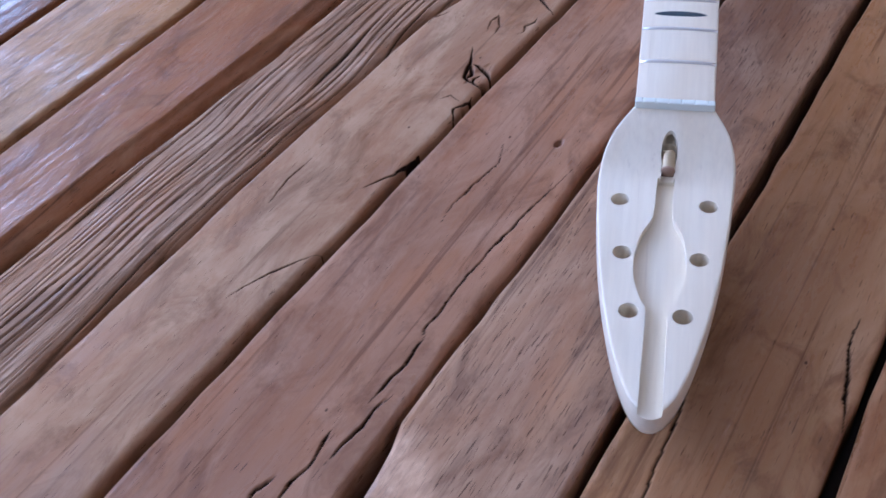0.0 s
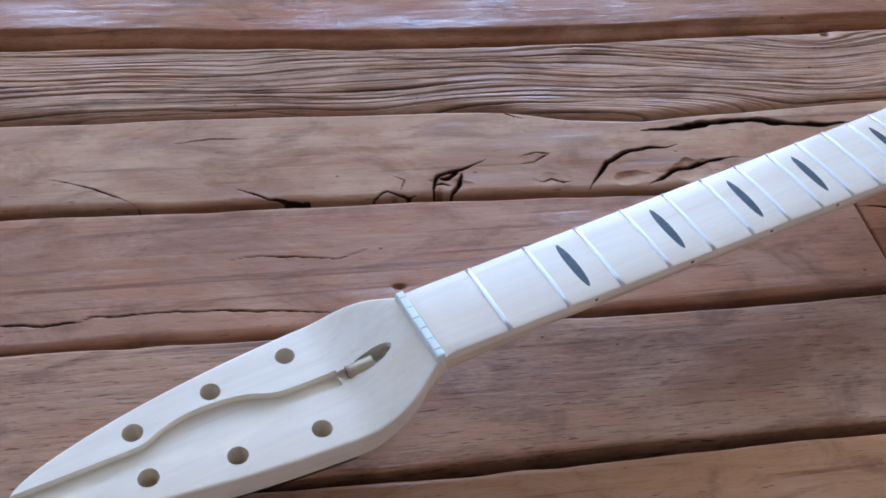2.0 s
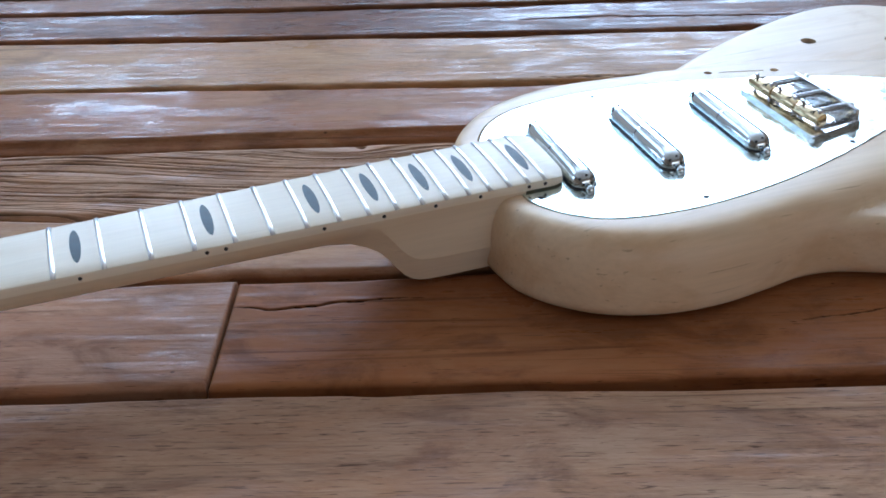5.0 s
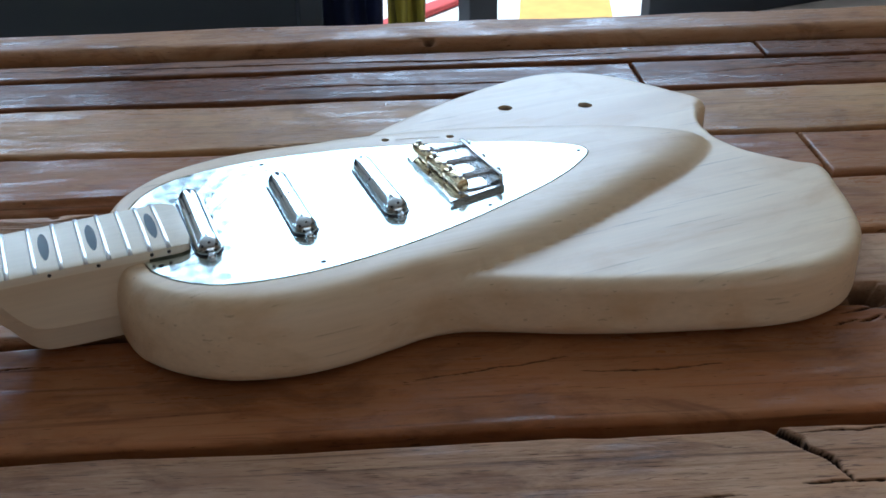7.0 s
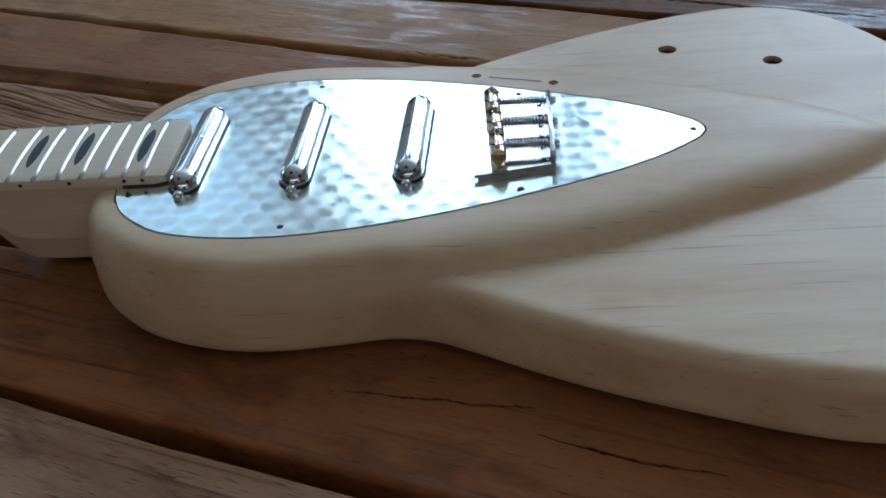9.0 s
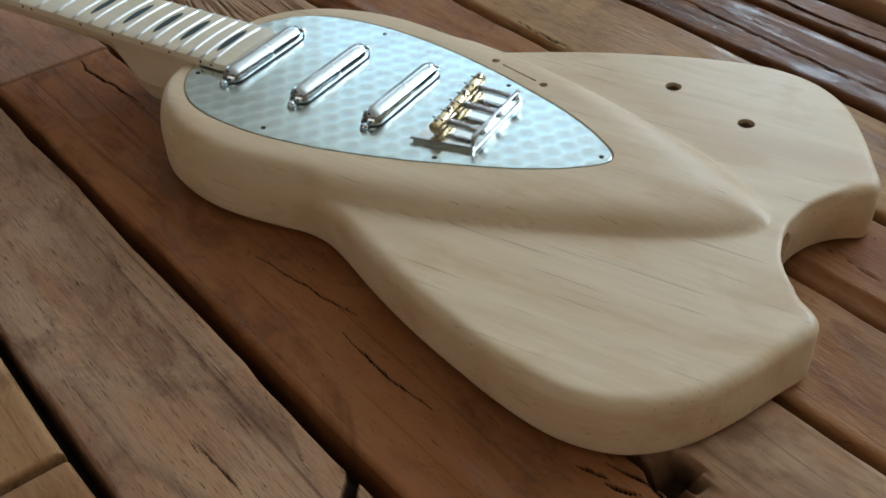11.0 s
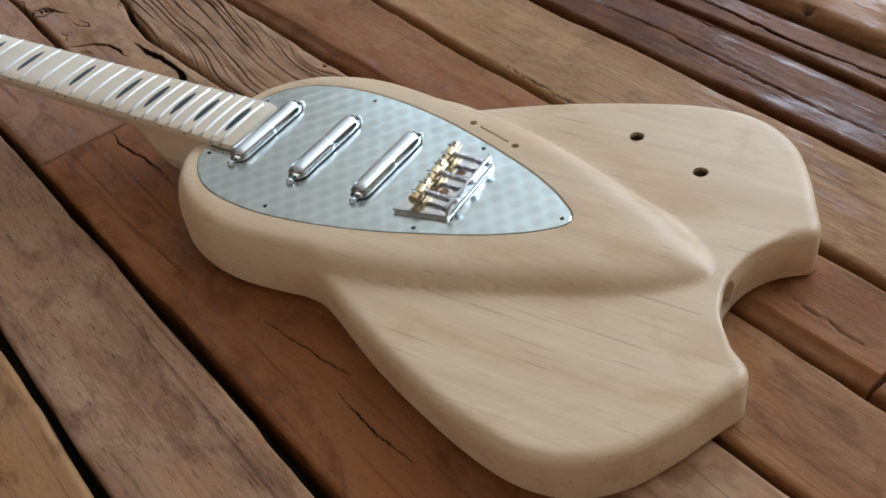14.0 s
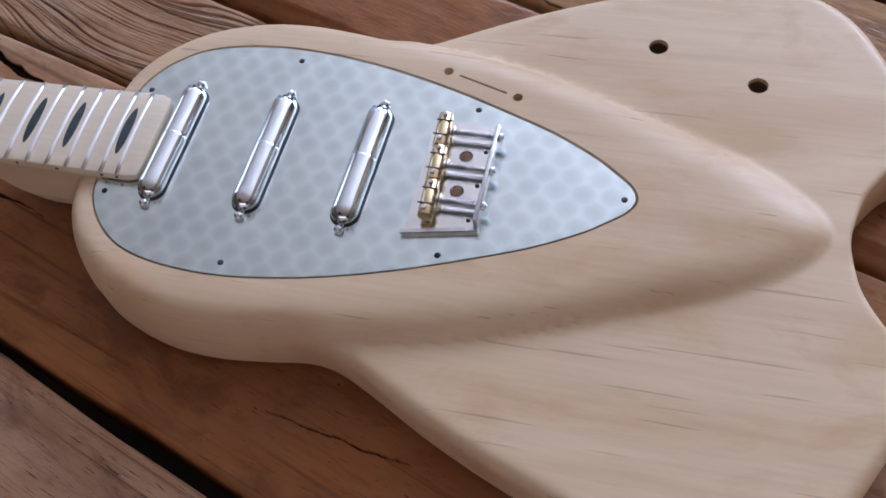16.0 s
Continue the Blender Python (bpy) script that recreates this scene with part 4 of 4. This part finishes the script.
def board_top(p, d):
    q = np.clip(1 - d / 0.0012, 0, 1)
    return BOARD_Z - p[:, 1] ** 2 / (2 * BOARD_R) - 0.0012 * (1 - np.sqrt(np.clip(1 - q * q, 0, 1)))


fingerboard = part_mesh("fingerboard", slab(dense(board, 0.006), board_top, 0.0494, [0.0005, 0.0012], 0.006), NECK_WOOD, guitar, "bare pale maple fingerboard")
flat(fingerboard)


def fret_mesh(half):
    rows = []
    for y in np.linspace(-half, half, 9):
        z = BOARD_Z - y * y / (2 * BOARD_R)
        h = 0.0011 if abs(y) < half * 0.99 else 0.0005
        rows.append([(0.0013 * math.cos(a), y, z - 0.0003 + (h + 0.0003) * math.sin(a)) for a in np.linspace(0, math.pi, 8)])
    bm = loft(rows)
    return bm


for n in range(1, 25):
    ob = part("fret", fret_mesh(neck_half(fret_x(n)) - 0.0004), FRET_METAL, fingerboard)
    ob.location.x = fret_x(n)


def inlay_bm():
    bm = bmesh.new()
    ys = np.linspace(-0.0156, 0.0156, 25)
    left, right = [], []
    for y in ys:
        w = 0.0026 * (1 - (abs(y) / 0.0157) ** 2.2) ** 0.62
        z = BOARD_Z - y * y / (2 * BOARD_R) + 0.00012
        left.append(bm.verts.new((-w, y, z)))
        right.append(bm.verts.new((w, y, z)))
    for i in range(len(ys) - 1):
        bm.faces.new((left[i], right[i], right[i + 1], left[i + 1]))
    res = bmesh.ops.extrude_face_region(bm, geom=bm.faces[:])
    for v in res["geom"]:
        if isinstance(v, bmesh.types.BMVert):
            v.co.z -= 0.001
    bmesh.ops.recalc_face_normals(bm, faces=bm.faces)
    return bm


MARKED = (3, 5, 7, 9, 12, 15, 17, 19, 21, 24)
for n in MARKED:
    ob = flat(part("inlay", inlay_bm(), INLAY, fingerboard, "dark lens-shaped fret marker"))
    ob.location.x = (fret_x(n - 1) + fret_x(n)) / 2
    for off in ((-0.0045, 0.0045) if n in (12, 24) else (0.0,)):
        x = (fret_x(n - 1) + fret_x(n)) / 2 + off
        w = neck_half(x)
        part("side_dot", rod_bm((x, -w + 0.001, 0.0517), (x, -w - 0.00012, 0.0517), 0.0010, sides=14), BLACK, fingerboard)

# headstock
HEAD_HALF = [(0.0030, 0.0), (0.0030, 0.0211), (-0.0015, 0.0216), (-0.0085, 0.0256), (-0.0180, 0.0313), (-0.0290, 0.0349), (-0.0430, 0.0360), (-0.0650, 0.0348), (-0.0900, 0.0325), (-0.1150, 0.0293),
             (-0.1400, 0.0250), (-0.1650, 0.0192), (-0.1820, 0.0138), (-0.1920, 0.0090), (-0.1972, 0.0042), (-0.1985, 0.0)]


def head_top(p, d):
    k = np.clip((p[:, 0] + 0.050) / 0.052, 0, 1)
    q = np.clip(1 - d / 0.0015, 0, 1)
    return 0.0350 + 0.0176 * k * k * (3 - 2 * k) - 0.0015 * (1 - np.sqrt(np.clip(1 - q * q, 0, 1)))


def head_bottom(x, y):
    k = min(max((x + 0.050) / 0.050, 0), 1)
    return 0.0192 + 0.0191 * k * k * (3 - 2 * k)


def skewed(points):
    """The head leans a little to one side of the neck's line."""
    p = np.array(points, float)
    k = np.clip(-p[:, 0] / 0.05, 0, 1)
    return np.stack([p[:, 0] - 0.0010 * k, p[:, 1] + 0.0019 * k], 1)


head_loop = np.vstack([dense([(0.003, -0.0211), (0.003, 0.0211)], 0.004)[:-1][: 10], spline(HEAD_HALF[1:] + [(x, -y) for x, y in reversed(HEAD_HALF[1:-1])], 260, closed=False)[:-1]])
head_loop = skewed(head_loop)
CHANNEL_HALF = [(-0.0430, 0.0), (-0.0430, 0.0046), (-0.0600, 0.0046), (-0.0740, 0.0056), (-0.0840, 0.0098), (-0.0950, 0.0122), (-0.1070, 0.0130), (-0.1190, 0.0120), (-0.1300, 0.0088), (-0.1370, 0.0056), (-0.1500, 0.0052), (-0.2150, 0.0056), (-0.2150, 0.0)]


def prism(loop, z0, z1):
    loop = anticlockwise(np.array(loop))
    bm = bmesh.new()
    lo = [bm.verts.new((x, y, z0)) for x, y in loop]
    hi = [bm.verts.new((x, y, z1)) for x, y in loop]
    n = len(loop)
    for i in range(n):
        j = (i + 1) % n
        bm.faces.new((lo[i], lo[j], hi[j], hi[i]))
    bm.faces.new(list(reversed(lo)))
    bm.faces.new(hi)
    return bm


ch = spline(CHANNEL_HALF[1:-1], 60, closed=False)
channel = prism(skewed(np.vstack([ch, ch[::-1] * (1, -1)])), 0.0304, 0.06)
a = np.linspace(0, 2 * math.pi, 40, endpoint=False)
rod_slot = prism(np.stack([-0.0285 + 0.0115 * np.cos(a), 0.0044 * np.sin(a) + 0.0010], 1), 0.0330, 0.06)
rod_bore = rod_bm((-0.034, 0.0010, 0.0385), (-0.008, 0.0004, 0.0425), 0.0034, sides=24)
link = prism([(-0.0450, -0.0022), (-0.0330, -0.0022), (-0.0330, 0.0046), (-0.0450, 0.0046)], 0.0332, 0.06)
tools = [channel, rod_slot, link, rod_bore]
for x, y in ((-0.0620, 0.0250), (-0.1015, 0.0210), (-0.1405, 0.0152), (-0.0633, -0.0208), (-0.1028, -0.0170), (-0.1416, -0.0102)):
    tools.append(rod_bm((x, y, 0.01), (x, y, 0.06), 0.0048, sides=36))
headstock = part_mesh("headstock", cut(slab(head_loop, head_top, head_bottom, [0.0004, 0.001, 0.0016], 0.004, low=0.003), tools), NECK_WOOD, guitar, "bare maple headstock, pointed oval with six tuner holes and a routed channel")
flat(headstock)
part("truss_rod_nut", rod_bm((-0.0385, 0.0012, 0.0362), (-0.0262, 0.0010, 0.0380), 0.0038, sides=20, bevel=0.0005), DULL_BRASS, headstock, "dull brass truss rod nut")
part("socket", rod_bm((-0.0398, 0.0012, 0.0360), (-0.0383, 0.0012, 0.0362), 0.0040, sides=16), COPPER, headstock)

# nut
nut_tools = []
nut_bm = box_bm(-0.0045, 0.0, -0.0217, 0.0217, 0.0480, 0.0563, 0.0008)
me = bpy.data.meshes.new("nut")
nut_bm.to_mesh(me)
nut_bm.free()
for i in range(6):
    y = -0.0175 + 0.007 * i
    nut_tools.append(rod_bm((-0.01, y, 0.0563), (0.01, y, 0.0563), 0.0005, sides=10))
part_mesh("nut", cut(me, nut_tools), BONE, guitar, "pale bluish string nut", False)

# pickups
TUBE_R, TUBE_L = 0.0071, 0.0297


def tube_bm():
    rows = []
    prof = []
    for k in np.linspace(0, math.pi / 2, 9)[1:]:
        prof.append((-TUBE_L - TUBE_R * math.cos(k), TUBE_R * math.sin(k)))
    # one half slides a little way over the other
    prof += [(y, TUBE_R) for y in (-0.024, -0.012, 0.0012, 0.0018)] + [(0.0020, TUBE_R - 0.00006), (0.0022, TUBE_R - 0.00013)]
    prof += [(y, TUBE_R - 0.00013) for y in (0.003, 0.012, 0.024)]
    for k in np.linspace(0, math.pi / 2, 9)[:-1]:
        prof.append((TUBE_L + TUBE_R * math.sin(k), (TUBE_R - 0.00013) * math.cos(k)))
    for y, r in prof:
        rows.append([(r * math.cos(b), y, r * math.sin(b)) for b in np.linspace(0, 2 * math.pi, 32, endpoint=False)])
    return loft(rows)


for px in (0.5071, 0.5604, 0.6139):
    tube = part("pickup", tube_bm(), CHROME, guitar, "chrome tube pickup with domed ends")
    tube.matrix_local = pose(px, 0, GUARD_Z + 0.0022, 0, 0, -2.0)
    a = np.linspace(0, 2 * math.pi, 48, endpoint=False)
    loop = np.stack([0.0079 * np.cos(a), np.sign(np.sin(a)) * TUBE_L + 0.0079 * np.sin(a)], 1)
    # black plate on the guard that paints the shadow line round the tube
    part("slot_shade", prism(loop, -0.0036, -0.0020), BLACK, tube, "thin black plate round the pickup, in place of the shaded opening", False)
    for e in (-1, 1):
        tab = box_bm(-0.0018, 0.0018, min(e * 0.034, e * 0.0425), max(e * 0.034, e * 0.0425), -0.0021, -0.0012, 0.0003)
        part("mounting_tab", tab, STEEL, tube)
        head = bmesh.new()
        bmesh.ops.create_uvsphere(head, u_segments=14, v_segments=9, radius=0.0024)
        bmesh.ops.transform(head, matrix=pose(0, e * 0.0400, -0.0004), verts=head.verts)
        part("screw", head, CHROME, tube)
        for dx, dz in ((-0.0036, 0.0034), (0.0036, 0.0034), (0.0, 0.0050), (-0.0020, 0.0010), (0.0022, 0.0012)):
            r = math.sqrt(max(TUBE_R**2 - dx * dx - dz * dz, 0))
            part("end_hole", rod_bm((dx, e * (TUBE_L + r - 0.001), dz), (dx, e * (TUBE_L + r + 0.0001), dz), 0.0008, sides=10), BLACK, tube)

# bridge
bridge = part("bridge", prism([(0.6452, -0.0376), (0.6812, -0.0308), (0.6812, 0.0308), (0.6452, 0.0345)], GUARD_Z, GUARD_Z + 0.0022), PLATE, guitar, "steel bridge plate with three brass saddles", False)
BZ = GUARD_Z + 0.0022
part("lip", box_bm(0.6788, 0.6812, -0.0292, 0.0292, GUARD_Z + 0.0004, BZ + 0.0070, 0.0006), STEEL, bridge)
part("side_rib", prism([(0.6434, -0.0380), (0.6811, -0.0310), (0.6811, -0.0290), (0.6434, -0.0360)], BZ - 0.0005, BZ + 0.0010), STEEL, bridge, "", False)


def spring_bm(x0, x1, r, wire, turns):
    n = turns * 12
    rows = []
    for i in range(n + 1):
        b = 2 * math.pi * i / 12
        c = Vector((x0 + (x1 - x0) * i / n, r * math.cos(b), r * math.sin(b)))
        out = Vector((0, math.cos(b), math.sin(b)))
        rows.append([tuple(c + out * wire * math.cos(k) + Vector((1, 0, 0)) * wire * math.sin(k)) for k in np.linspace(0, 2 * math.pi, 5, endpoint=False)])
    return loft(rows)


SZ = BZ + 0.0050
for i, (y, x) in enumerate(((0.0225, 0.6522), (0.0015, 0.6537), (-0.0195, 0.6547))):
    saddle = part("saddle", rod_bm((x - 0.0005, y + 0.0102, SZ), (x + 0.0005, y - 0.0102, SZ), 0.0039, sides=24, bevel=0.0005), BRASS, bridge, "brass barrel saddle")
    flat(saddle)
    for e in (-1, 1):
        part("height_screw", rod_bm((x, y + e * 0.0075, BZ), (x, y + e * 0.0075, SZ + 0.0056), 0.0012, sides=12, bevel=0.0002), STEEL, saddle)
        part("groove", rod_bm((x - 0.0040, y + e * 0.0045, SZ + 0.0038), (x + 0.0040, y + e * 0.0045, SZ + 0.0035), 0.0004, sides=8), BLACK, saddle)
    part("long_screw", rod_bm((x, y, SZ), (0.6838, y, SZ), 0.0011, sides=12), STEEL, saddle)
    part("screw_head", rod_bm((0.6814, y, SZ), (0.6834, y, SZ), 0.0024, sides=18, bevel=0.0004), CHROME, saddle)
    coil = part("spring", spring_bm(x + 0.0038, 0.6786, 0.0021, 0.00042, 13), STEEL, saddle)
    coil.location = (0, y, SZ)
for y in (0.0120, -0.0095):
    part("mounting_hole", rod_bm((0.6660, y, BZ - 0.001), (0.6660, y, BZ + 0.0001), 0.0030, sides=26), COPPER, bridge, "bare hole in the plate")
    part("rim", rod_bm((0.6660, y, BZ - 0.001), (0.6660, y, BZ + 0.00005), 0.0036, sides=26), STEEL, bridge)
for y in (0.0262, 0.0160, 0.0052, -0.0050, -0.0155, -0.0255):
    part("string_hole", rod_bm((0.6755, y, BZ - 0.001), (0.6755, y, BZ + 0.0001), 0.0012, sides=14), BLACK, bridge)


# ---- things beyond the table ----
def cloth_mat(name, colour):
    m, nt, b = nodes_of(name)
    n = nd(nt, "ShaderNodeTexNoise", Scale=14.0, Detail=4.0)
    nt.links.new(mapped(nt, (1, 1, 0.3)), n.inputs["Vector"])
    nt.links.new(ramp(nt, n.outputs[0], [(0.3, tuple(c * 0.8 for c in colour)), (0.7, colour)]), b.inputs["Base Color"])
    b.inputs["Roughness"].default_value = 0.85
    return m


def curtain(name, x0, x1, y, z0, z1, folds, material, label):
    """A hanging cloth with folds and some thickness."""
    n, rows = folds * 10, 14
    bm = bmesh.new()
    grid = []
    for k in range(rows + 1):
        f = k / rows
        z = z0 + (z1 - z0) * f
        grid.append([bm.verts.new((x0 + (x1 - x0) * i / n + 0.012 * math.sin(7 * f + i * 0.3), y + (0.022 - 0.008 * f) * math.sin(2 * math.pi * folds * i / n + 1.5 * math.sin(3 * f)), z)) for i in range(n + 1)])
    for a, b in zip(grid, grid[1:]):
        for i in range(n):
            bm.faces.new((a[i], a[i + 1], b[i + 1], b[i]))
    bmesh.ops.solidify(bm, geom=bm.faces[:], thickness=0.003)
    return tagged(part(name, bm, material, None, "", True), label, "curtain")


curtain("curtain", 1.258, 1.445, 2.29, FLOOR_Z + 0.005, 0.58, 4, cloth_mat("navy_cloth", (0.02, 0.025, 0.07)), "dark navy cloth hanging before the doorway")
curtain("curtain", 1.450, 1.574, 2.28, FLOOR_Z + 0.005, 0.58, 4, cloth_mat("olive_cloth", (0.36, 0.31, 0.07)), "olive-yellow cloth hanging before the doorway")
structure("rail", rod_bm((1.20, 2.285, 0.585), (1.712, 2.285, 0.585), 0.008), WALL_PAINT, "thin dark rail that carries the cloths", True)
structure("post", box_bm(1.19, 1.25, 2.265, 2.305, FLOOR_Z, 0.60, 0.004), WALL_PAINT, "slim dark post that carries the rail")
structure("door_post", box_bm(1.712, 1.805, 2.27, 2.36, FLOOR_Z, 0.62, 0.006), WALL_PAINT, "dark upright post of the doorway")
structure("doorstep", box_bm(1.40, 2.62, 2.20, 3.60, FLOOR_Z, FLOOR_Z + 0.012, 0.003), plain("pale_stone", (0.85, 0.84, 0.82), 0.6, 0.0, 0.05, 9.0), "pale sunlit stone step in the doorway")
mat = tagged(part("mat", box_bm(-0.155, 0.155, -0.30, 0.30, 0.0, 0.010, 0.003), cloth_mat("orange_cloth", (0.90, 0.50, 0.12)), None, "", False), "sunlit orange mat lying on the doorstep", "mat")
mat.matrix_world = pose(2.170, 2.50, FLOOR_Z + 0.0125, 0, 0, -28)
towel = tagged(part("towel", box_bm(-0.035, 0.035, -0.20, 0.20, 0.0, 0.022, 0.008), cloth_mat("red_cloth", (0.66, 0.10, 0.09)), None, "", False), "folded red cloth lying on the doorstep", "towel")
towel.matrix_world = pose(1.735, 2.72, FLOOR_Z + 0.0125, 0, 0, -62)


def soft_block(name, x0, x1, y0, y1, z0, z1, material, label, category, pinch=0.0, seed=3):
    """A soft rounded block with creases: a filled bag or a padded seat."""
    bm = box_bm(x0, x1, y0, y1, z0, z1, min(x1 - x0, y1 - y0, z1 - z0) * 0.14, 4)
    bmesh.ops.subdivide_edges(bm, edges=[e for e in bm.edges if e.calc_length() > 0.03], cuts=7, use_grid_fill=True)
    noise.seed_set(seed)
    for v in bm.verts:
        f = (v.co.z - z0) / (z1 - z0)
        fold = noise.noise(Vector((v.co.x * 16, v.co.y * 16, v.co.z * 3)))
        c = Vector(((x0 + x1) / 2, (y0 + y1) / 2, v.co.z))
        v.co = c + (v.co - c) * (1 - pinch * f + 0.12 * fold * (1 if pinch else 0.2))
    bmesh.ops.recalc_face_normals(bm, faces=bm.faces)
    return tagged(part(name, bm, material, None, "", True), label, category)


soft_block("bag", 0.372, 0.50, 1.70, 1.86, FLOOR_Z, -0.42, cloth_mat("green_cloth", (0.36, 0.80, 0.03)), "bright green cloth bag standing on the floor", "bag", 0.10)
tagged(part("board", box_bm(0.25, 0.40, 1.90, 1.915, FLOOR_Z, -0.43, 0.003), PALE_PAINT, None, "", False), "white board standing on the floor behind the bag", "board")
soft_block("stool", -0.30, 0.285, 1.72, 2.15, FLOOR_Z, -0.42, cloth_mat("grey_cloth", (0.30, 0.30, 0.34)), "grey padded stool beside the table", "stool")
